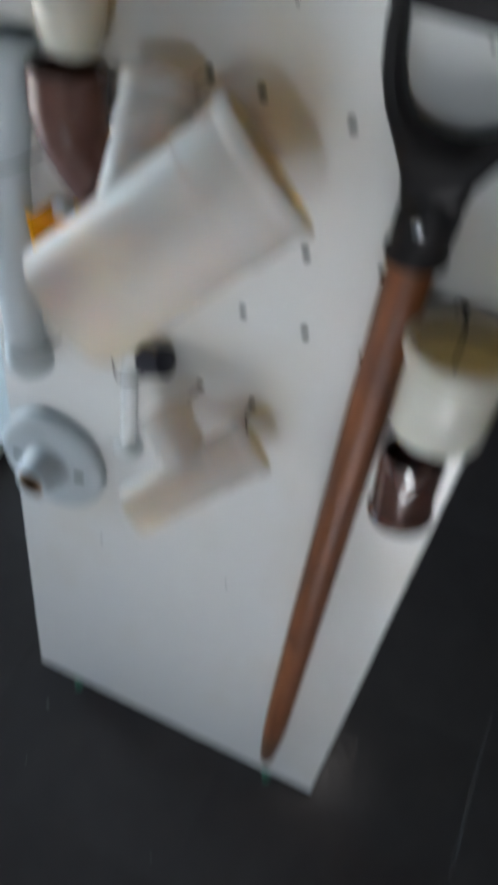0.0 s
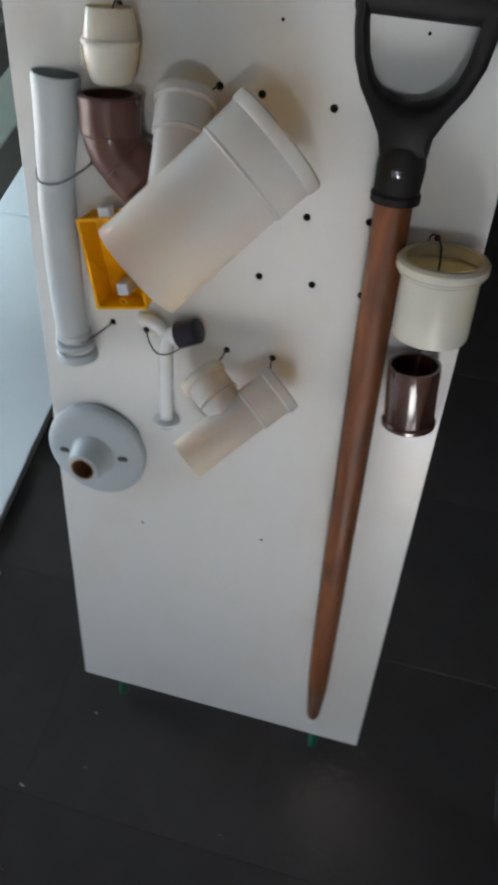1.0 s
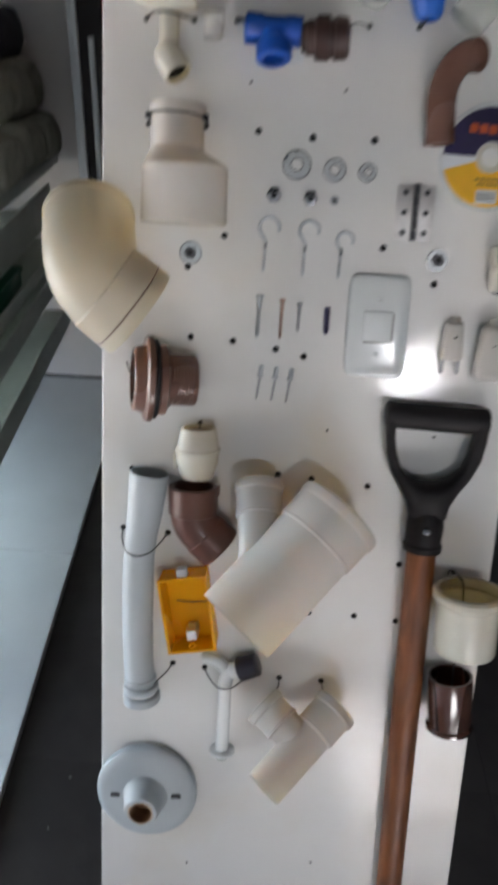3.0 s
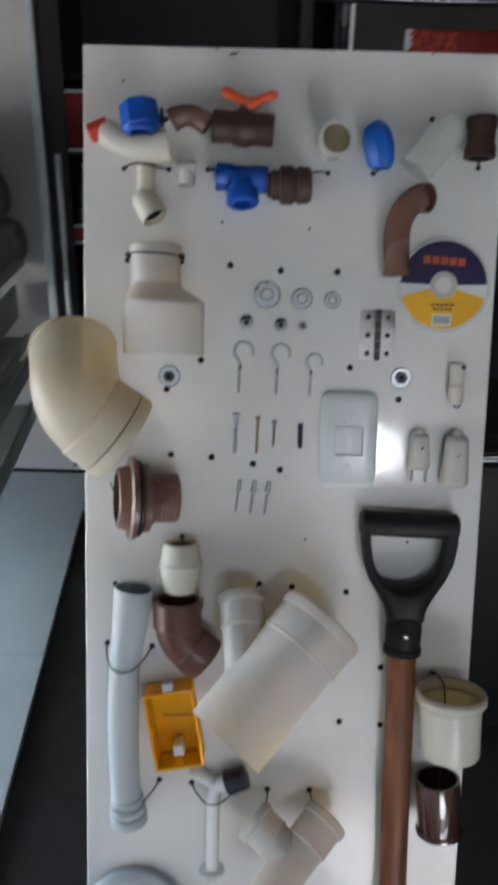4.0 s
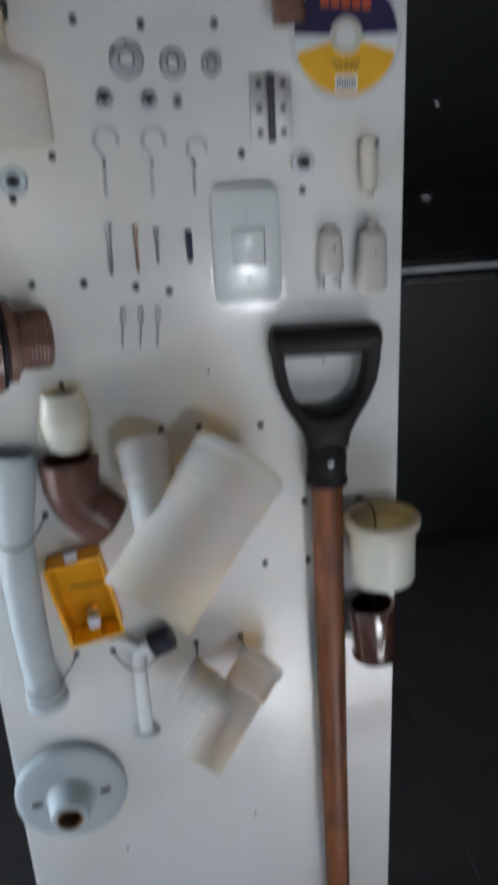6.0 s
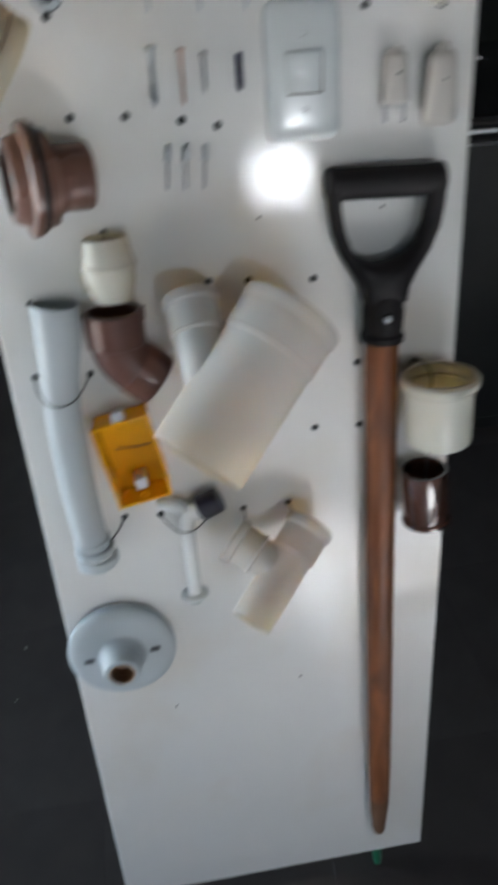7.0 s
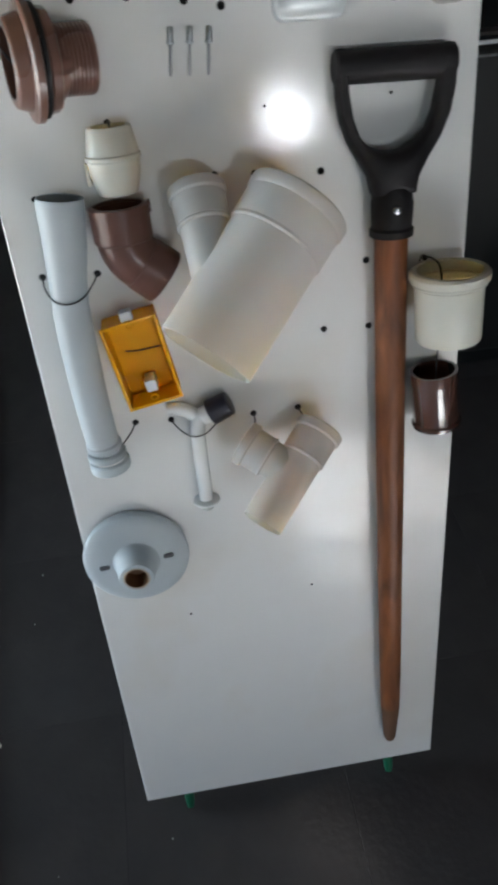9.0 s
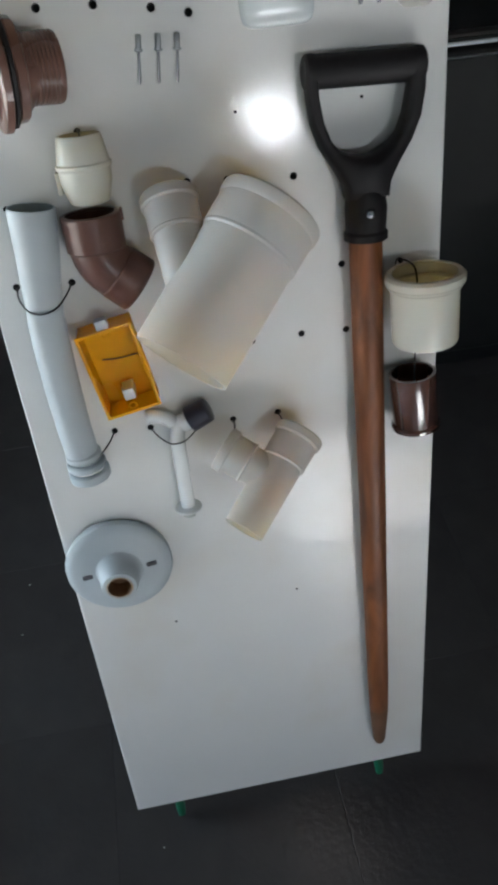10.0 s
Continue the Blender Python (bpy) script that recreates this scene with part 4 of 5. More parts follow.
# upper rows
def upper_row():
    # cream bend with a red plug
    t = thing("bend_fitting", "cream pipe bend closed with a red threaded plug", "pipe fitting", -0.19, 0, 1.54)
    pts = arc((-0.222, -0.020, 1.549), (-0.196, -0.020, 1.519), (-0.146, -0.020, 1.531), 10)
    part("body", tube(pts, [0.0125] + [0.0145] * 6 + [0.0155, 0.0165, 0.0175, 0.0180], 0.0025, 32), M_CREAM, t)
    part("plug", lathe((-0.2385, -0.021, 1.5415), (0.90, 0, 0.38), [(0, 0.0095), (0.002, 0.0115), (0.024, 0.0115), (0.025, 0.0095)], None, 8), M_RED, t, "red threaded plug")
    # blue cap
    t = thing("reducing_bushing", "bright blue threaded pipe bushing", "pipe fitting", -0.18, 0, 1.56)
    part("body", turn(lathe((-0.1770, -0.036, 1.5725), (0.0, -0.10, -1), [(0, 0.0190), (0.002, 0.0218), (0.027, 0.0232), (0.029, 0.0216)], 0.004, 7), (-0.177, -0.036, 1.558), "Y", -11), M_BLUE, t)
    part("thread", lathe((-0.1765, -0.039, 1.5435), (0.05, -0.10, -1), [(0, 0.0175), (0.003, 0.0170), (0.005, 0.0150)], 0.004, 32), M_BLUE, t)
    part("ear", box(-0.1535, -0.1505, -0.044, -0.032, 1.548, 1.566, 0.001), M_BLACK, t, "dark side lug")
    part("wire", wire([(-0.152, -0.001, 1.566), (-0.156, -0.02, 1.565), (-0.160, -0.03, 1.563)]), M_WIRE, t)
    # small brown elbow
    t = thing("elbow_fitting", "small matt brown curved pipe elbow", "pipe fitting", -0.122, 0, 1.562)
    pts = arc((-0.1435, -0.018, 1.559), (-0.122, -0.018, 1.574), (-0.1005, -0.018, 1.555), 8)
    part("body", tube(pts, [0.0128, 0.0128, 0.0122, 0.0120, 0.0120, 0.0120, 0.0122, 0.0128, 0.0128], 0.0025, 28), M_TAN, t)
    # ball valve
    t = thing("ball_valve", "dark brown plastic ball valve with an orange butterfly handle", "ball valve", -0.06, 0, 1.55)
    part("body", lathe((-0.0955, -0.022, 1.5535), (1, 0, -0.06), [(0, 0.0165), (0.001, 0.0180), (0.014, 0.0182), (0.016, 0.0174), (0.024, 0.0178), (0.030, 0.0205), (0.041, 0.0205), (0.047, 0.0178), (0.055, 0.0174), (0.057, 0.0182), (0.070, 0.0180), (0.071, 0.0165)], 0.003, 40), M_COCOA, t)
    part("stem", lathe((-0.0565, -0.022, 1.566), (0.05, -0.3, 1), [(0, 0.0085), (0.010, 0.0080), (0.012, 0.006)], None, 20), M_COCOA, t)
    hd = part("handle", tube([(-0.0560, -0.026, 1.5735), (-0.050, -0.029, 1.5765), (-0.0455, -0.030, 1.5755)], [0.0055, 0.0075, 0.0050], None, 16), M_HANDLE, t, "orange butterfly handle")
    for pts, rs in (([(-0.051, -0.028, 1.576), (-0.066, -0.028, 1.5825), (-0.080, -0.028, 1.5890), (-0.0855, -0.028, 1.590)], [0.0060, 0.0050, 0.0058, 0.0035]),
                    ([(-0.048, -0.030, 1.576), (-0.038, -0.032, 1.5815), (-0.027, -0.033, 1.5850), (-0.021, -0.033, 1.5850)], [0.0058, 0.0050, 0.0055, 0.0030])):
        w = tube(pts, rs, None, 14)
        part("wing", w, M_HANDLE, hd)
    # stub pointing out of the board
    t = thing("pipe_stub", "short milky white pipe stub pointing straight out of the board", "pipe fitting", 0.047, 0, 1.54)
    part("body", lathe((0.0450, -0.0005, 1.540), (0.03, -1, -0.08), [(0, 0.0172), (0.036, 0.0175), (0.038, 0.0196), (0.050, 0.0200), (0.051, 0.0190)], 0.0028, 36), M_CLEARWHITE, t)
    part("plug", lathe((0.0458, -0.034, 1.538), (0.03, -1, -0.08), [(0, 0.0165), (0.002, 0.0165), (0.004, 0.013)], None, 28), M_OLIVE, t, "dull olive brown inner plug")
    # blue elbow
    t = thing("elbow_fitting", "small bright blue pipe elbow tied to the board", "pipe fitting", 0.096, 0, 1.535)
    pts = arc((0.0885, -0.020, 1.5590), (0.1010, -0.022, 1.5400), (0.1015, -0.020, 1.5110), 8)
    part("body", tube(pts, [0.0105, 0.0145, 0.0172, 0.0178, 0.0178, 0.0178, 0.0172, 0.0160, 0.0120], 0.0025, 9), M_SKYBLUE, t)
    part("wire", wire([(0.096, -0.001, 1.510), (0.098, -0.012, 1.509), (0.100, -0.018, 1.512)]), M_WIRE, t)
    # milky elbow
    t = thing("elbow_fitting", "milky white translucent plastic pipe elbow", "pipe fitting", 0.167, 0, 1.537)
    pts = [(0.1395, -0.026, 1.508), (0.155, -0.026, 1.528)] + arc((0.160, -0.026, 1.534), (0.174, -0.027, 1.554), (0.190, -0.027, 1.557), 8)
    part("body", tube(pts, [0.0205, 0.0204] + [0.0200] * 7 + [0.0180, 0.0130], 0.0014, 36), M_CLEARWHITE, t)
    # brown coupling
    t = thing("pipe_coupling", "dark brown straight pipe coupling hung on wires", "pipe fitting", 0.216, 0, 1.547)
    part("body", lathe((0.2165, -0.020, 1.5705), (-0.02, 0, -1), [(0, 0.0150), (0.001, 0.0175), (0.011, 0.0175), (0.014, 0.0160), (0.030, 0.0160), (0.033, 0.0178), (0.045, 0.0180), (0.046, 0.0155)], 0.003, 36), M_COCOA, t)
    part("wire", wire([(0.222, -0.001, 1.576), (0.219, -0.015, 1.575), (0.217, -0.020, 1.568)], 0.0014), M_WIRE, t)
    part("wire", wire([(0.221, -0.001, 1.519), (0.217, -0.012, 1.521), (0.216, -0.020, 1.528)], 0.0014), M_WIRE, t)
    # cream street elbow
    t = thing("street_elbow", "small cream pipe elbow with a socket, tied by a wire", "pipe fitting", -0.172, 0, 1.47)
    part("pipe", tube([(-0.1735, -0.013, 1.512), (-0.1735, -0.013, 1.478), (-0.1730, -0.014, 1.468)], 0.0108, 0.002, 28), M_CREAM, t)
    ax = Vector((0.52, -0.26, -0.81)).normalized()
    c = Vector((-0.1735, -0.0150, 1.4690))
    part("socket", lathe(c, ax, [(-0.010, 0.0118), (-0.004, 0.0150), (0.004, 0.0158), (0.022, 0.0158), (0.024, 0.0148)], 0.003, 32), M_CREAM, t)
    # near-black disc stands in for the shade inside the socket
    part("mouth", lathe(c, ax, [(0.016, 0.0124), (0.018, 0.0124)], None, 24), M_DARK, t, "dark disc for the shade in the open mouth")
    part("wire", wire([(-0.201, -0.001, 1.509), (-0.190, -0.018, 1.510), (-0.1735, -0.0255, 1.509), (-0.158, -0.016, 1.508), (-0.148, -0.001, 1.509)], 0.0012), M_WIRE, t)
    # tiny white tee
    t = thing("small_tee_fitting", "tiny white plastic tee clip", "pipe fitting", -0.126, 0, 1.505)
    part("body", lathe((-0.137, -0.010, 1.508), (1, 0, 0), [(0, 0.0088), (0.022, 0.0088)], 0.002, 20), M_WHITEPVC, t)
    part("stem", lathe((-0.126, -0.010, 1.506), (0.02, 0, -1), [(0, 0.0105), (0.017, 0.0100)], 0.002, 20), M_WHITEPVC, t)
    part("prong", lathe((-0.131, -0.010, 1.509), (0, 0, 1), [(0, 0.003), (0.008, 0.0025)], None, 12), M_WHITEPVC, t)
    part("prong", lathe((-0.120, -0.010, 1.509), (0, 0, 1), [(0, 0.003), (0.008, 0.0025)], None, 12), M_WHITEPVC, t)
    # blue tee
    t = thing("tee_fitting", "bright blue plastic tee strung on a dark wire", "pipe fitting", -0.06, 0, 1.49)
    part("body", lathe((-0.0905, -0.019, 1.498), (1, 0, -0.05), [(0, 0.0135), (0.001, 0.0155), (0.018, 0.0152), (0.020, 0.0138), (0.042, 0.0138), (0.044, 0.0152), (0.060, 0.0150), (0.061, 0.013)], 0.003, 32), M_BLUE, t)
    part("branch", lathe((-0.0605, -0.021, 1.492), (0.08, -0.25, -1), [(0, 0.0150), (0.010, 0.0160), (0.012, 0.0190), (0.026, 0.0190), (0.028, 0.0165)], 0.005, 18), M_BLUE, t)
    part("tag", box(-0.0395, -0.0265, -0.022, -0.019, 1.4650, 1.4780, 0.0004, 1), M_PAPER, t, "white paper scrap")
    part("wire", wire([(-0.101, -0.001, 1.510), (-0.096, -0.014, 1.507), (-0.088, -0.022, 1.503)], 0.0014), M_WIRE, t)
    # brown union
    t = thing("pipe_union", "dark brown ribbed plastic pipe union", "pipe fitting", 0.0, 0, 1.487)
    prof = [(0, 0.0150), (0.001, 0.0170), (0.009, 0.0170), (0.010, 0.0205), (0.012, 0.0220), (0.024, 0.0222), (0.026, 0.0190), (0.030, 0.0190), (0.031, 0.0215), (0.043, 0.0205), (0.046, 0.0165)]
    part("body", lathe((-0.0255, -0.024, 1.4885), (1, 0, 0.02), prof, 0.004, 12), M_COCOA, t)
    part("sleeve", lathe((-0.030, -0.024, 1.4885), (1, 0, 0.02), [(0, 0.0145), (0.050, 0.0140)], 0.002, 32), M_COCOA, t)
    part("wire", wire([(0.016, -0.026, 1.500), (0.028, -0.016, 1.507), (0.042, -0.001, 1.509)], 0.0011), M_WIRE, t)
    # brown bend
    t = thing("bend_fitting", "glossy brown long-radius pipe bend", "pipe fitting", 0.135, 0, 1.44)
    pts = arc((0.1520, -0.021, 1.4815), (0.1210, -0.021, 1.4680), (0.1235, -0.021, 1.4250), 10) + [(0.1260, -0.021, 1.390)]
    part("body", tube(pts, [0.0150] + [0.0155] * 10 + [0.0150], 0.0025, 36), M_TAN, t)
    part("collar", lathe((0.1500, -0.0180, 1.4790), (0.62, -0.72, -0.10), [(-0.006, 0.0150), (-0.002, 0.0172), (0.010, 0.0172), (0.0115, 0.0160)], 0.003, 32), M_TAN, t)
    part("lower_rim", lathe((0.1257, -0.021, 1.3960), (0.08, 0, -1), [(-0.002, 0.0150), (0.0, 0.0160), (0.006, 0.0160), (0.007, 0.0148)], 0.003, 32), M_TAN, t)


upper_row()


def cutting_disc():
    t = thing("cutting_disc", "thin abrasive cutting disc with a navy and yellow printed label", "cutting disc", 0.187, 0, 1.381)
    c = (0.187, -0.0006, 1.381)
    part("wheel", lathe(c, (0, -1, 0), [(0, 0.0570), (0.0010, 0.0575), (0.0020, 0.0570)], 0.0470, 72), M_ABRASIVE, t)

    def sector(a0, a1, r0, r1, y, n=28):
        bm = bmesh.new()
        rows = []
        for i in range(n + 1):
            a = radians(a0 + (a1 - a0) * i / n)
            rows.append([bm.verts.new((c[0] + r * math.cos(a), c[1] - yy, c[2] + r * math.sin(a))) for r, yy in ((r0, y), (r1, y), (r1, y + 0.0004), (r0, y + 0.0004))])
        for a, b in zip(rows, rows[1:]):
            for k in range(4):
                bm.faces.new((a[k], a[(k + 1) % 4], b[(k + 1) % 4], b[k]))
        bm.faces.new(rows[0])
        bm.faces.new(list(reversed(rows[-1])))
        return bm

    lab = part("label_top", sector(2, 178, 0.0165, 0.0525, 0.0021), M_NAVY, t, "navy upper half of the label")
    part("label_bottom", sector(196, 344, 0.0165, 0.0525, 0.0021), M_YELLOW, t, "yellow lower half of the label")
    for a0, a1 in ((178, 196), (344, 362)):
        part("label_band", sector(a0, a1, 0.0165, 0.0525, 0.0021, 8), M_PAPER, t, "pale band with small print")
    part("hub_ring", sector(0, 360, 0.0105, 0.0160, 0.0022, 40), M_BEIGE, t, "pale hub ring")
    # the maker's mark as plain orange bars
    for i in range(5):
        x = c[0] - 0.0260 + i * 0.0105
        part("mark_bar", box(x, x + 0.0085, -0.0037, -0.0032, c[2] + 0.0255 - 0.0006 * i, c[2] + 0.0345 - 0.0006 * i, 0.0003, 1), M_REDINK, lab)
    for z, w in ((-0.0245, 0.030), (-0.0295, 0.024)):
        for i in range(5):
            x = c[0] - w / 2 + i * w / 5
            part("print_bar", box(x, x + w / 5 - 0.0015, -0.0037, -0.0032, c[2] + z, c[2] + z + 0.0022), M_INK, lab)
    part("bar_code_patch", box(c[0] - 0.012, c[0] + 0.011, -0.0036, -0.0031, c[2] - 0.0490, c[2] - 0.0345), M_PAPER, lab, "white patch with thin dark lines")
    for i in range(8):
        part("print_bar", box(c[0] - 0.010 + i * 0.0025, c[0] - 0.010 + i * 0.0025 + 0.0011, -0.0040, -0.0037, c[2] - 0.046, c[2] - 0.037), M_INK, lab)


cutting_disc()


def hinge():
    t = thing("hinge", "steel butt hinge lying open with six screw holes", "hinge", 0.11, 0, 1.319)
    for x0, x1 in ((0.0885, 0.1070), (0.1125, 0.1310)):
        lf = part("leaf", box(x0, x1, -0.0022, -0.0004, 1.289, 1.349, 0.0007, 2), M_HINGE, t)
        for z in (1.297, 1.319, 1.341):
            part("screw_hole", lathe(((x0 + x1) / 2, -0.0018, z), (0, -1, 0), [(0, 0.0030), (0.0008, 0.0034), (0.0010, 0.0028)], 0.0012, 16), M_GUN, lf)
            part("pit", lathe(((x0 + x1) / 2, -0.0018, z), (0, -1, 0), [(0, 0.0020), (0.0006, 0.0020)], None, 12), M_DARK, lf)
    for i in range(5):
        part("knuckle", lathe((0.1098, -0.0038, 1.2885 + i * 0.0124), (0, 0, 1), [(0, 0.0034), (0.0117, 0.0034)], None, 18), M_GUN, t)


hinge()


def washer(name, label, x, z, r, hole, h=0.0016, nut=0.0, material=None):
    t = thing(name, label, "washer" if not nut else "bolt", x, 0, z)
    part("ring", lathe((x, -0.0004, z), (0, -1, 0), [(0, r * 0.97), (h * 0.5, r), (h, r * 0.96)], r - hole, 36), material or M_ZINC, t)
    # thin dark rings paint the shaded outline of the washer and its hole
    part("edge_shade", tube([(x + r * math.cos(a), -0.0007, z + r * math.sin(a)) for a in (k * math.pi / 16 for k in range(33))], 0.0008, None, 6), M_GUN, t)
    part("hole_edge_shade", tube([(x + hole * math.cos(a), -0.0006 - h, z + hole * math.sin(a)) for a in (k * math.pi / 12 for k in range(25))], 0.0007, None, 6), M_GUN, t)
    part("pit", lathe((x, -0.0003, z), (0, -1, 0), [(0, hole * 0.98), (0.0005, hole * 0.98)], None, 24), M_BOARD if not nut else M_DARK, t)
    if nut:
        part("nut", lathe((x, -0.0004 - h, z), (0, -1, 0), [(0, nut), (0.0045, nut), (0.0052, nut * 0.9)], nut * 0.42, 6), M_GUN, t)
        part("bolt_end", lathe((x, -0.0004 - h, z), (0, -1, 0), [(0, nut * 0.5), (0.0040, nut * 0.5)], None, 16), M_DARK, t)
    return t


washer("washer", "large flat zinc washer", -0.027, 1.365, 0.0155, 0.0070)
washer("washer", "medium flat zinc washer", 0.016, 1.361, 0.0120, 0.0058)
washer("washer", "small thick spring washer", 0.053, 1.360, 0.0095, 0.0045, 0.003)
washer("bolt_and_washer", "hexagon nut on a flat zinc washer", -0.145, 1.263, 0.0125, 0.006, 0.0016, 0.0072)
washer("bolt_and_washer", "dark hexagon nut on a bluish zinc washer", 0.141, 1.268, 0.0118, 0.006, 0.0016, 0.0078)
for x, z, r in ((-0.051, 1.331, 0.0088), (-0.009, 1.329, 0.0084), (0.018, 1.328, 0.0052)):
    n = thing("hex_nut", "small zinc hexagon nut", "nut", x, 0, z, group="row of nuts")
    part("body", lathe((x, -0.0004, z), (0, -1, 0), [(0, r), (0.0045, r), (0.0052, r * 0.86)], r * 0.42, 6), M_STEEL, n)
    part("thread", lathe((x, -0.0004, z), (0, -1, 0), [(0, r * 0.56), (0.0050, r * 0.56)], r * 0.14, 18), M_GUN, n)
    part("pit", lathe((x, -0.0003, z), (0, -1, 0), [(0, r * 0.45), (0.0006, r * 0.45)], None, 14), M_DARK, n)


def hook(x, z_top, z_bot, r):
    t = thing("screw_hook", "zinc screw hook with a round open eye", "hook", x, 0, z_bot, group="row of screw hooks")
    w = 0.0019
    cx, cz = x + 0.0035, z_top - r
    pts = [(cx + r * math.cos(radians(a)), -0.003, cz + r * math.sin(radians(a))) for a in range(-20, 231, 12)]
    part("hook", tube(pts + [(x, -0.003, cz - r * 1.35), (x - 0.0005, -0.003, cz - r * 1.9)], w, None, 12), M_ZINC, t)
    prof = []
    s, ln = 0.0, cz - r * 1.9 - z_bot
    while s < ln - 0.003:
        prof += [(s, 0.0019), (s + 0.0009, 0.0014)]
        s += 0.0018
    part("threaded_shank", lathe((x - 0.0005, -0.003, cz - r * 1.9), (-0.03, 0, -1), prof + [(ln, 0.0005)], None, 12), M_ZINC, t)


hook(-0.0575, 1.307, 1.245, 0.0115)
hook(-0.0115, 1.305, 1.243, 0.0110)
hook(0.0300, 1.294, 1.242, 0.0092)


def screw(name, label, x, z_top, z_bot, r_head, r, material, lean=-0.02):
    t = thing(name, label, "screw", x, 0, z_top, group="row of screws")
    part("head", lathe((x, -0.004, z_top), (lean, 0, -1), [(0, r_head * 0.6), (0.0008, r_head), (0.0028, r_head), (0.0042, r)], None, 6 if r_head > 0.004 else 16), material, t)
    ln = z_top - z_bot
    prof, s = [(0.003, r)], 0.3 * ln
    while s < ln - 0.004:
        prof += [(s, r), (s + 0.0008, r * 0.72)]
        s += 0.0017
    part("shank", lathe((x, -0.004, z_top), (lean, 0, -1), prof + [(ln, 0.0004)], None, 12), material, t)


screw("hex_screw", "zinc hexagon head wood screw", -0.0610, 1.2195, 1.1685, 0.0058, 0.0028, M_ZINC)
screw("wood_screw", "slim coppery wood screw", -0.0340, 1.2160, 1.1685, 0.0034, 0.0019, M_COPPER)
screw("wood_screw", "short slim zinc wood screw", -0.0135, 1.2120, 1.1775, 0.0034, 0.0018, M_STEEL)
t = thing("wall_anchor", "dark blue-black plastic wall anchor", "wall anchor", 0.019, 0, 1.193)
part("body", lathe((0.019, -0.004, 1.2085), (0, 0, -1), [(0, 0.0036), (0.002, 0.0030), (0.008, 0.0034), (0.010, 0.0028), (0.016, 0.0034), (0.018, 0.0028), (0.024, 0.0034), (0.031, 0.0020)], None, 12), M_NAVY, t)
part("slot", box(0.0184, 0.0196, -0.0078, -0.0070, 1.180, 1.204), M_DARK, t)
for x, z in ((-0.0545, 1.136), (-0.0362, 1.135), (-0.0182, 1.134)):
    t = thing("pop_rivet", "bright aluminium pop rivet with its thin steel stem", "rivet", x, 0, z, group="row of rivets")
    part("sleeve", lathe((x, -0.003, z), (-0.12, 0, -1), [(0, 0.0020), (0.002, 0.0028), (0.012, 0.0028), (0.0125, 0.0042), (0.0140, 0.0042), (0.0148, 0.0020)], None, 14), M_ZINC, t)
    part("stem", lathe((x, -0.003, z), (-0.12, 0, -1), [(0.014, 0.0014), (0.040, 0.0014), (0.042, 0.0006)], None, 10), M_STEEL, t)


def pillow(cx, cz, hw, hh, depth, power=9.0, seg=72):
    """A low rounded plate on the board, its corners round and its face slightly domed."""
    bm = bmesh.new()
    rings = []
    for k, d in ((1.0, 0.0004), (1.0, depth * 0.35), (0.985, depth * 0.62), (0.95, depth * 0.80), (0.86, depth * 0.92), (0.60, depth)):
        ring = []
        for i in range(seg):
            c, n = math.cos(2 * math.pi * i / seg), math.sin(2 * math.pi * i / seg)
            r = (abs(c) ** power + abs(n) ** power) ** (-1 / power)
            off = (1 - k) * hw
            ring.append(bm.verts.new((cx + r * c * (hw - off), -d, cz + r * n * (hh - off))))
        rings.append(ring)
    for a, b in zip(rings, rings[1:]):
        for i in range(seg):
            bm.faces.new((a[i], a[(i + 1) % seg], b[(i + 1) % seg], b[i]))
    bm.faces.new(rings[-1])
    bm.faces.new(list(reversed(rings[0])))
    return bm


def switch_plate():
    t = thing("light_switch", "pale grey-white plastic light switch plate with one rocker", "light switch", 0.0785, 0, 1.19)
    part("plate", pillow(0.0785, 1.1895, 0.0360, 0.0600, 0.0085), M_PLATE, t, "", 60)
    # dark sheet, offset right and down, paints the rocker's shadow line
    part("rocker_shadow", box(0.0630, 0.0968, -0.0094, -0.0080, 1.1702, 1.2060, 0.0004, 1), M_INK, t, "dark sheet drawing the rocker's shadow at its right and below")
    part("rocker", turn(box(0.0620, 0.0955, -0.0112, -0.0060, 1.1716, 1.2070, 0.0012, 2), (0.079, -0.008, 1.189), "X", 4), M_PLATE, t)
    for z in (1.2190, 1.1560):
        s = part("screw_cover", lathe((0.079, -0.0080, z), (0, -1, 0), [(0, 0.0040), (0.0012, 0.0040), (0.0016, 0.003)], None, 20), M_PLATE, t)
        part("slot", box(0.0778, 0.0802, -0.0099, -0.0095, z - 0.0004, z + 0.0004), M_INK, s)


switch_plate()


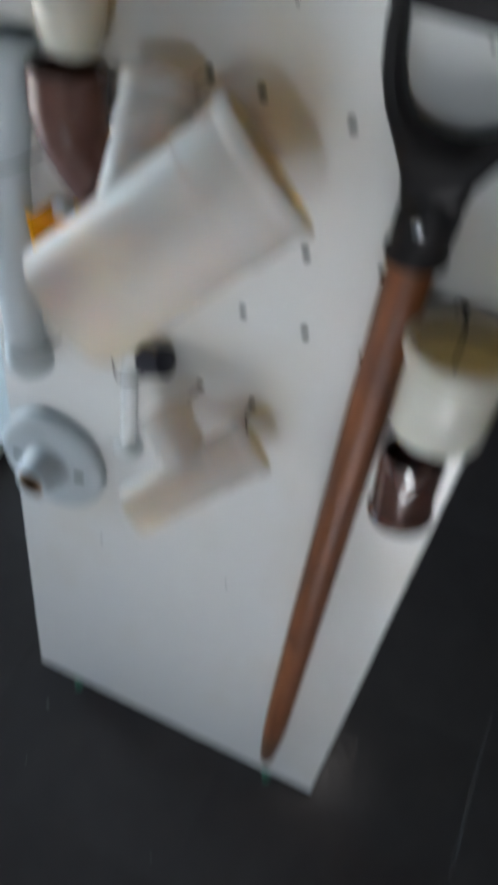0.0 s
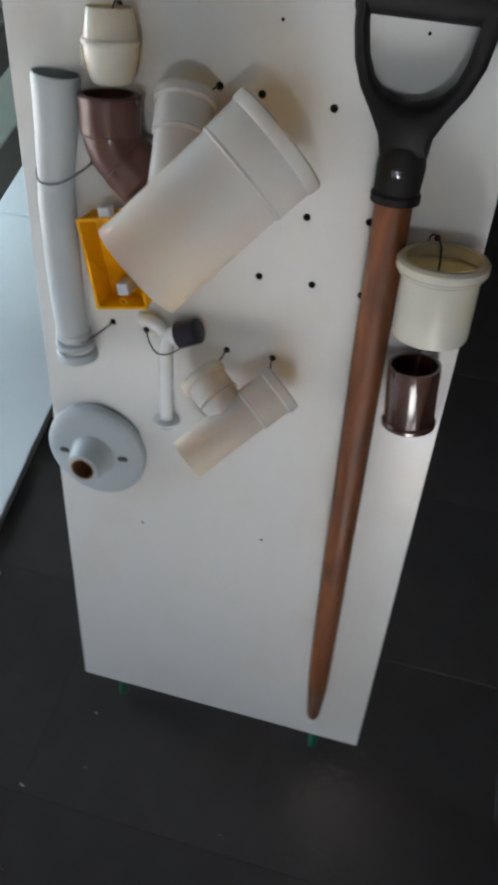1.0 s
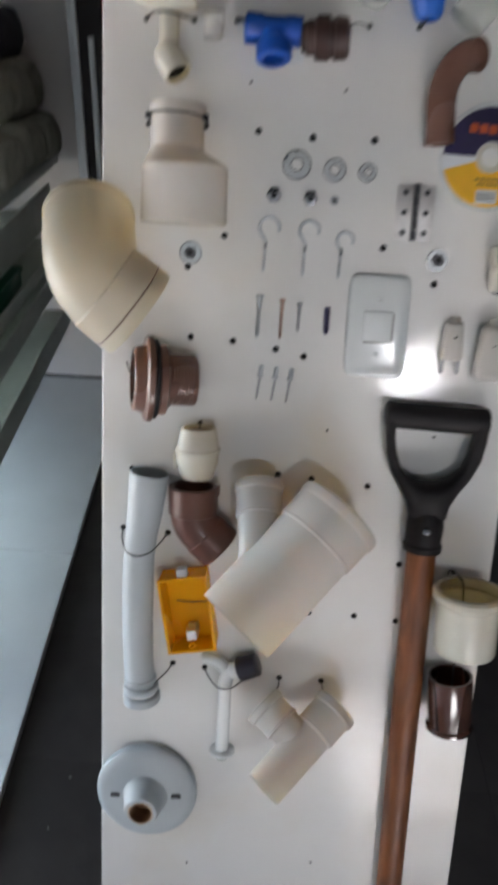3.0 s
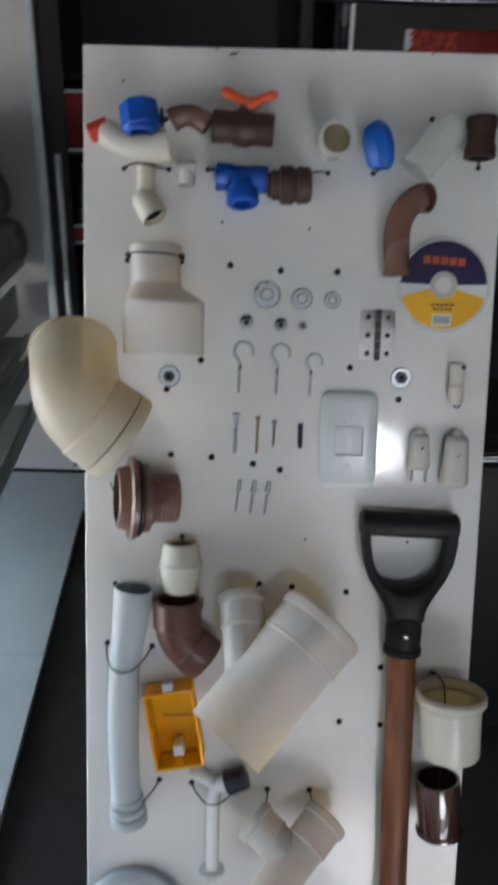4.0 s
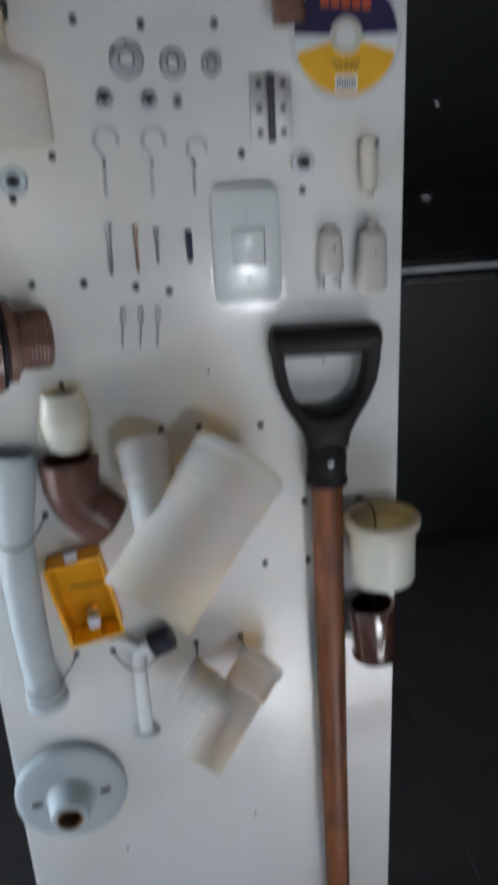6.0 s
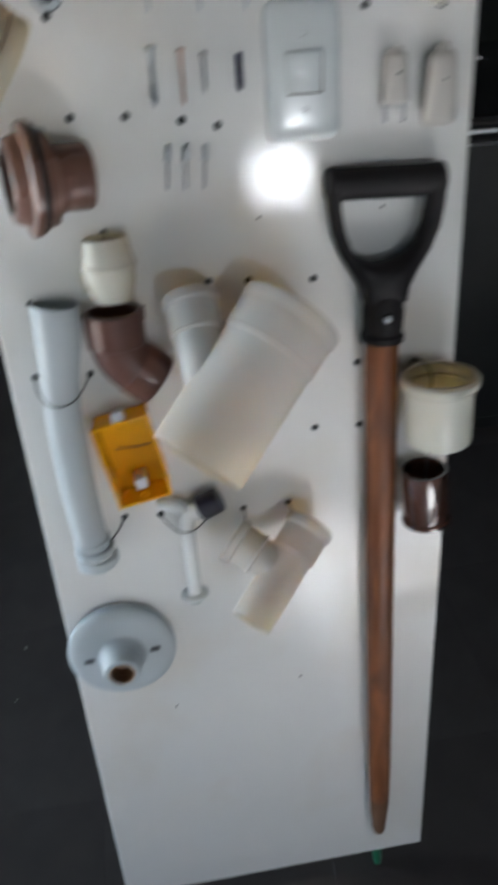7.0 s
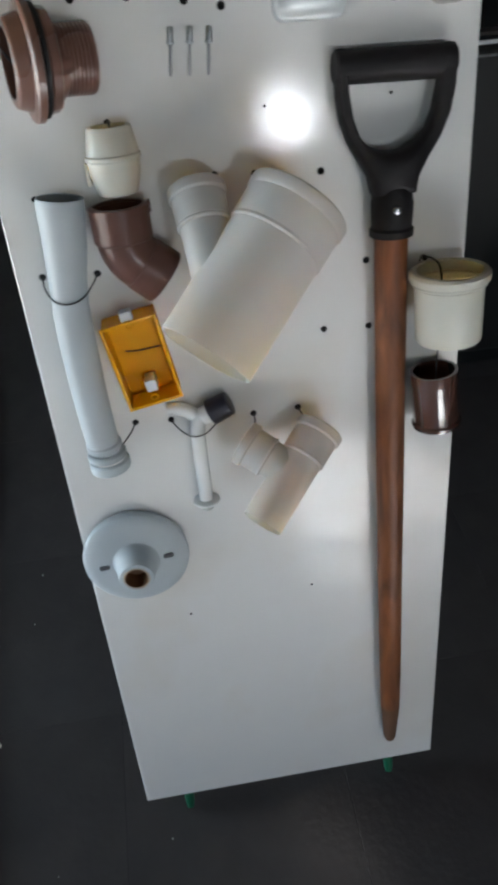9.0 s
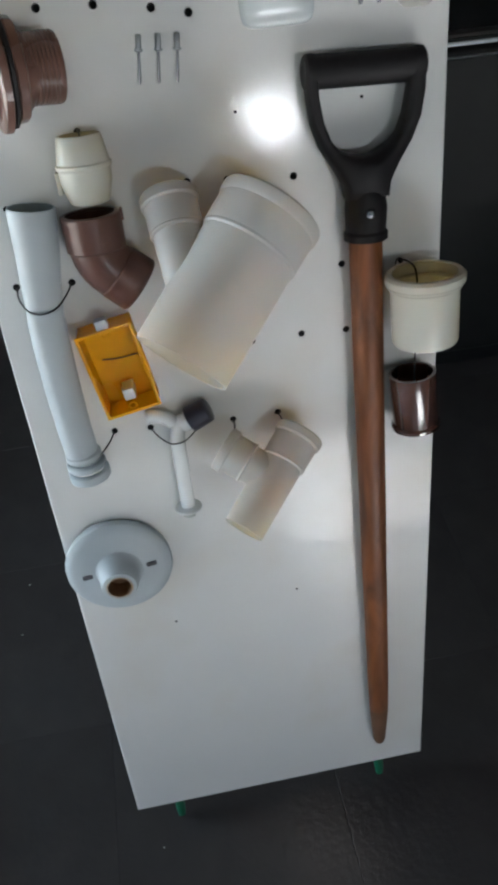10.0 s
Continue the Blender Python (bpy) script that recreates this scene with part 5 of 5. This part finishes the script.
def plugs():
    t = thing("fuse_holder", "small beige plastic cable connector hung on a nail", "connector", 0.2075, 0, 1.26)
    part("body", lathe((0.2075, -0.012, 1.287), (0, 0, -1), [(0, 0.0070), (0.002, 0.0090), (0.022, 0.0092), (0.0235, 0.0080), (0.026, 0.0080), (0.0275, 0.0092), (0.045, 0.0090), (0.050, 0.0070)], 0.002, 24), M_BEIGE, t)
    part("nail", lathe((0.212, -0.021, 1.283), (0, -1, 0), [(0, 0.0026), (0.002, 0.0026)], None, 12), M_DARK, t)
    part("wire", wire([(0.2035, -0.012, 1.238), (0.2055, -0.020, 1.2345), (0.2100, -0.018, 1.2345), (0.2120, -0.012, 1.238)], 0.0009), M_WIRE, t)
    t = thing("electric_plug", "light grey two-pin electric plug with its pins down", "electric plug", 0.1665, 0, 1.18)
    bm = box(0.1535, 0.1800, -0.020, -0.0005, 1.1550, 1.2010, 0.006, 3)
    for v in bm.verts:
        if v.co.z > 1.178:
            v.co.x = 0.1667 + (v.co.x - 0.1667) * 0.80
    part("body", bm, M_GREY, t)
    part("cord_collar", lathe((0.1667, -0.010, 1.198), (0, 0, 1), [(0, 0.0075), (0.006, 0.0065), (0.007, 0.005)], None, 20), M_GREY, t)
    part("screw_hole", lathe((0.1680, -0.0198, 1.1830), (0, -1, 0), [(0, 0.0018), (0.0006, 0.0018)], None, 12), M_DARK, t)
    for x in (0.1575, 0.1755):
        part("pin", lathe((x, -0.010, 1.156), (0, 0, -1), [(0, 0.0024), (0.014, 0.0024), (0.016, 0.0016)], None, 14), M_STEEL, t, "steel contact pin")
    t = thing("cable_socket", "light grey rounded female cable socket", "cable socket", 0.211, 0, 1.17)
    bm = box(0.1935, 0.2285, -0.023, -0.0005, 1.1330, 1.2000, 0.010, 4)
    for v in bm.verts:
        if v.co.z > 1.165:
            v.co.x = 0.2120 + (v.co.x - 0.2110) * 0.82
    part("body", bm, M_GREY, t)
    part("cord_collar", lathe((0.2125, -0.011, 1.197), (0.05, 0, 1), [(0, 0.0070), (0.008, 0.0060), (0.009, 0.0045)], None, 20), M_GREY, t)
    part("screw_hole", lathe((0.2120, -0.0228, 1.175), (0, -1, 0), [(0, 0.0013), (0.0006, 0.0013)], None, 12), M_DARK, t)


plugs()

# ---------------------------------------------------------------- coolers and shelves behind
I4 = Matrix.Identity(4)


def right_cooler():
    t = thing("glass_door_cooler", "tall black glass-door meat cooler, dark inside, with a red header", "cooler", 0.9, 2.2, 0, frame_m=I4)
    x0, x1, y0 = 0.19, 1.75, 2.0
    part("cabinet", box(x0, x1, y0 + 0.05, 2.58, 0.0, 2.05, 0.01), M_COOLER, t)
    part("post", box(x0 + 0.016, x0 + 0.032, y0, y0 + 0.05, 0.12, 1.90, 0.004), M_STEEL, t, "dull metal door edge")
    part("post", box(x0 + 0.040, x0 + 0.053, y0 - 0.012, y0 + 0.010, 0.12, 1.898, 0.003), M_POST, t, "bright metal door post")
    part("post", box(x1 - 0.028, x1, y0, y0 + 0.05, 0.12, 1.90, 0.004), M_CHROME, t)
    part("top_rail", box(x0 - 0.06, x1, y0 - 0.012, y0 + 0.05, 1.905, 1.935, 0.004), M_COOLER, t)
    part("rail_edge", box(x0 - 0.06, x1, y0 - 0.018, y0 - 0.0125, 1.906, 1.913, 0.002), M_STEEL, t, "thin bright edge")
    part("rail_edge", box(x0 - 0.06, x1, y0 - 0.018, y0 - 0.0125, 1.926, 1.934, 0.002), M_STEEL, t)
    for xa, xb in ((x0 + 0.030, x1 - 0.030),):
        part("glass_door", box(xa + 0.03, xb, y0 + 0.012, y0 + 0.024, 0.14, 1.73), M_GLASS, t, "dark reflecting glass door")
    part("kick_plate", box(x0, x1, y0 + 0.02, y0 + 0.05, 0.0, 0.12), M_COOLER, t)
    hd = part("header", box(x0 + 0.056, x1, y0 - 0.004, y0 + 0.045, 1.755, 1.90, 0.003), M_COOLER, t)
    part("banner", box(0.412, 0.757, y0 - 0.010, y0 - 0.005, 1.760, 1.834, 0.001), M_BANNER, hd, "dark red printed banner")
    part("banner_edge", box(0.398, 0.420, y0 - 0.012, y0 - 0.0105, 1.776, 1.834, 0.001), M_PAPER, hd, "pale worn banner end")
    bm = bmesh.new()
    rng = random.Random(4)
    for i in range(60):
        cx, cz = 0.415 + rng.random() * 0.135, 1.770 + rng.random() * 0.055
        r = 0.005 + rng.random() * 0.005
        lathe((cx, y0 - 0.010, cz), (0, -1, 0), [(0, r), (0.002, r * 0.9), (0.004, r * 0.4)], None, 10, bm)
    part("printed_meat", bm, M_BERRY, hd, "mottled orange-red printed pieces")


def sign():
    t = thing("shop_sign", "pale blue rounded sign with red capital letters above the cooler", "sign", 1.10, 1.985, 1.80, frame_m=I4)
    def plate(x0, x1, z0, z1, y0, y1, r):
        bm = bmesh.new()
        pts = [(cx + r * math.cos(radians(a + 15 * k)), cz + r * math.sin(radians(a + 15 * k)))
               for cx, cz, a in ((x1 - r, z1 - r, 0), (x0 + r, z1 - r, 90), (x0 + r, z0 + r, 180), (x1 - r, z0 + r, 270)) for k in range(7)]
        front = [bm.verts.new((x, y0, z)) for x, z in pts]
        back = [bm.verts.new((x, y1, z)) for x, z in pts]
        bm.faces.new(front)
        bm.faces.new(list(reversed(back)))
        for i in range(len(pts)):
            bm.faces.new((front[i], front[i - 1], back[i - 1], back[i]))
        return bm

    part("panel", plate(0.778, 1.182, 1.740, 1.836, 1.972, 1.984, 0.034), M_SIGN, t)
    part("top_strip", box(0.822, 1.182, 1.976, 1.984, 1.840, 1.866, 0.003), M_BANNER, t, "red strip")
    f = bpy.data.curves.new("letters", "FONT")
    f.body, f.size, f.extrude, f.offset = "CARNES", 0.081, 0.002, 0.003
    tmp = new("tmp_letters", f)
    me = bpy.data.meshes.new_from_object(tmp.evaluated_get(bpy.context.evaluated_depsgraph_get()))
    bpy.data.objects.remove(tmp)
    bm = bmesh.new()
    bm.from_mesh(me)
    wide = max(v.co.x for v in bm.verts)
    bm.transform(Matrix.Translation((0.814, 1.968, 1.757)) @ Matrix.Rotation(radians(90), 4, "X") @ Matrix.Diagonal((0.325 / wide, 1, 1, 1)))
    part("letters", bm, M_BANNER, t, "red capital letters")


def left_cooler():
    t = thing("drinks_cooler", "tall dark open drinks cooler with red price panels and green bottles", "cooler", -0.3, 2.2, 0, frame_m=I4)
    x0, x1, y0 = -0.72, 0.12, 2.02
    part("side", box(x0, x0 + 0.03, y0, 2.58, 0.335, 2.0, 0.004), M_COOLER, t)
    part("side", box(x1 - 0.03, x1, y0, 2.58, 0.335, 2.0, 0.004), M_COOLER, t)
    part("bottom", box(x0 + 0.031, x1 - 0.031, y0 + 0.004, 2.518, 0.335, 0.385, 0.004), M_COOLER, t)
    for lx in (-0.60, 0.02):
        for ly in (2.12, 2.48):
            part("leg", lathe((lx, ly, 0.0), (0, 0, 1), [(0, 0.020), (0.02, 0.016), (0.336, 0.016)], None, 16), M_BLACK, t)
    part("back", box(x0 + 0.03, x1 - 0.03, 2.52, 2.58, 0.335, 2.0), M_COOLER, t)
    part("top", box(x0, x1, y0 + 0.005, 2.58, 2.001, 2.06, 0.004), M_COOLER, t)
    part("front_post", box(-0.752, -0.724, y0 - 0.030, y0 - 0.001, 0.62, 2.0, 0.004), M_POST, t, "pale grey door edge")
    part("gasket", box(-0.7235, -0.650, y0 - 0.016, y0 - 0.001, 0.62, 2.0, 0.003), M_COOLER, t, "black door gasket")
    part("front_post", tube([(-0.684, y0 - 0.022, 0.62), (-0.684, y0 - 0.022, 1.46)], 0.0100, None, 20), M_POST, t, "polished steel front post")
    for z in (0.62, 0.92, 1.185, 1.475, 1.70):
        part("shelf", box(x0 + 0.031, x1 - 0.031, y0 + 0.03, 2.518, z - 0.018, z, 0.002), M_COOLER, t)
    for z0, z1 in ((1.478, 1.640), (1.186, 1.232), (0.412, 0.470)):
        p = part("price_panel", box(-0.655, -0.30, y0 - 0.006, y0 + 0.002, z0, z1, 0.002), M_BANNER, t, "dark red panel")
        for za in (z0 - 0.010, z1):
            part("trim", box(-0.655, -0.30, y0 - 0.009, y0 + 0.001, za, za + 0.010, 0.002), M_SIGN, p, "pale edge strip")
        part("trim", box(-0.668, -0.655, y0 - 0.009, y0 + 0.001, z0 - 0.010, z1 + 0.010, 0.002), M_SIGN, p)


def bottle(x, y, z):
    t = thing("bottle", "green glass bottle standing on a cooler shelf", "bottle", x, y, z, frame_m=I4, group="bottles in the cooler")
    part("body", lathe((x, y, z), (0, 0, 1), [(0, 0.033), (0.003, 0.037), (0.15, 0.037), (0.19, 0.024), (0.215, 0.016), (0.230, 0.015)], None, 24), M_BOTTLE, t)
    part("label_band", lathe((x, y, z + 0.04), (0, 0, 1), [(0, 0.0375), (0.06, 0.0375)], 0.0012, 24), M_BOTTLELABEL, t)
    part("lid", lathe((x, y, z + 0.230), (0, 0, 1), [(0, 0.017), (0.012, 0.017), (0.014, 0.014)], None, 18), M_GREEN, t)
    return t


def chest_freezer():
    t = thing("chest_freezer", "black chest freezer with a bright chrome rim, in the shade", "freezer", 0.95, 1.3, 0, frame_m=I4)
    x0, x1, y0, y1 = 0.44, 1.62, 1.0, 1.62
    part("cabinet", box(x0, x1, y0 + 0.012, y1, 0.06, 0.845, 0.012, 3), M_RUBBER, t)
    part("base", box(x0 + 0.03, x1 - 0.03, y0 + 0.04, y1 - 0.02, 0.0, 0.059), M_RUBBER, t)
    part("rim", tube([(x0, y0 + 0.014, 0.858), (x1, y0 + 0.014, 0.858)], 0.0042, None, 16), M_POST, t, "bright chrome rim")
    part("rim", tube([(x0, y0 + 0.011, 0.834), (x1, y0 + 0.011, 0.834)], 0.0025, None, 12), M_STEEL, t)
    for xa, xb in ((x0 + 0.004, 1.028), (1.032, x1 - 0.004)):
        ld = part("lid", box(xa, xb, y0 + 0.032, y1, 0.847, 0.862, 0.003), M_GLASS, t, "dark sliding glass lid")
        part("lid_frame", box(xa, xb, y0 + 0.033, y0 + 0.058, 0.8625, 0.870, 0.002), M_COOLER, ld)
    part("grille", box(x1 - 0.42, x1 - 0.06, y0 + 0.006, y0 + 0.012, 0.10, 0.24, 0.002), M_RUBBER, t)


right_cooler()
chest_freezer()
sign()
left_cooler()
b0 = bottle(-0.615, 2.10, 1.185)
for i in range(1, 5):
    copy_thing(b0, Matrix.Translation((-0.615 + 0.075 * i, 2.10, 1.185)))


# shelving with goods on the tiled side, square with the tiles' edge
RACK = Matrix.Translation((-0.87, 1.33, 0.022)) @ Matrix.Rotation(radians(6.5), 4, "Z")


def side_shelves():
    t = thing("goods_rack", "grey metal shop rack with deep shelves running along the wall", "rack", -0.3, 0.2, 0, frame_m=RACK)
    for y in (-0.60, 1.24):
        for x in (-0.62, -0.30):
            part("post", box(x - 0.016, x + 0.016, y - 0.016, y + 0.016, 0.001, 1.05, 0.003), M_SHELFWOOD, t)
    for z, lip, x in ((0.345, 0.060, 0.0), (0.56, 0.050, 0.0), (0.665, 0.018, -0.012), (0.785, 0.11, -0.045), (1.01, 0.015, 0.0)):
        part("shelf", box(-0.65, x - 0.008, -0.62, 1.265, z - 0.026, z, 0.003), M_SHELFWOOD, t)
        part("price_rail", box(x - 0.007, x + 0.004, -0.62, 1.265, z - 0.032, z + lip, 0.003), M_SHELFWOOD, t)


side_shelves()


def sack(x, y, z, sx, sy, sz, seed, material, label):
    bm = bmesh.new()
    bmesh.ops.create_icosphere(bm, subdivisions=4, radius=1.0)
    for v in bm.verts:
        p = v.co.copy()
        q = Vector([math.copysign(abs(c) ** 0.55, c) for c in p])
        q = q * (1 + 0.10 * noise.noise(p * 1.7 + Vector((seed, 0, 0))))
        v.co = Vector((q.x * sx, q.y * sy, max(q.z, -0.93) * sz + 0.93 * sz)) + Vector((x, y, z))
    return solid("sack", bm, material, label, "sack", frame_m=RACK, sharp=80)


rng = random.Random(3)
g = thing("plastic_crate", "small bright green plastic crate on a rack shelf", "crate", -0.15, 0.44, 0.665, frame_m=RACK)
part("body", box(-0.27, -0.028, 0.285, 0.60, 0.666, 0.722, 0.008), M_GREEN, g)
part("rim", box(-0.276, -0.022, 0.279, 0.606, 0.7225, 0.738, 0.004), M_GREEN, g)
for i, y in enumerate((-0.45, -0.14, 0.17, 0.48, 0.79, 1.10)):
    for k, z in enumerate((1.012, 1.185, 1.358)):
        x = -0.15 + (0.0, -0.03, -0.07)[k] + 0.04 * (rng.random() - 0.5)
        sack(x, y + 0.03 * (rng.random() - 0.5), z, 0.17 + 0.02 * rng.random(), 0.145, 0.086 + 0.006 * rng.random(), i + z,
             M_SACK if k < 2 else M_DARKSACK, "brown-grey filled sack lying on a rack shelf" if k < 2 else "dark purple-grey sack on top of the stack")

slab("floor_strip", -2.3, -0.55, -0.066, -0.022, 0.0225, 0.026, M_BEIGE, "thin beige strip across the pale tiles", "floor strip")
slab("wall_panel", -1.9, -0.70, 2.62, 2.748, 0.0, 2.6, M_WHITEWALL, "white painted wall panel behind the rack", "wall panel")
slab("baseboard", -1.9, -0.70, 2.612, 2.619, 0.0, 0.030, M_DARK, "dark joint along the foot of the white wall", "baseboard")

# dust and crumbs on the black floor
bm = bmesh.new()
rng = random.Random(11)
for i in range(9):
    x, y = -0.5 + rng.random() * 0.95, -0.35 + rng.random() * 0.9
    if x < edge_x(y) + 0.02:
        continue
    r = 0.0008 + 0.0012 * rng.random() ** 3
    lathe((x, y, 0.0), (rng.random() - 0.5, rng.random() - 0.5, 1), [(0, r), (r, r * 0.8), (r * 1.5, r * 0.3)], None, 6, bm)
for x, y, r in ((-0.294, -0.198, 0.003), (-0.317, -0.253, 0.0045), (-0.217, -0.051, 0.0018), (-0.472, 0.412, 0.0018), (-0.528, 0.163, 0.007), (-0.455, -0.270, 0.002)):
    lathe((x, y, 0.0), (0.3, 0.2, 1), [(0, r), (r * 0.25, r * 0.7), (r * 0.4, r * 0.3)], None, 5, bm)
solid("floor_crumbs", bm, M_GREY, "scattered pale dust crumbs on the black floor", "crumbs", kind="stuff")


# black floor tiles round the board, with narrow joints
def black_tile(w):
    bm = box(-w / 2, w / 2, -w / 2, w / 2, -0.0045, 0.0)
    bmesh.ops.bevel(bm, geom=[e for e in bm.edges if e.verts[0].co.z > -0.001 and e.verts[1].co.z > -0.001], offset=0.0004, segments=1, affect="EDGES")
    return finish(bm, M_FLOOR, "black_tile")


black = black_tile(0.3946)
for i in range(-1, 11):
    for j in range(9):
        o = new("tile", black)
        o.location = (0.10 - 0.1975 + 0.395 * i, -0.21 - 0.1975 + 0.395 * (j - 1), 0.0)
        o.parent = floor
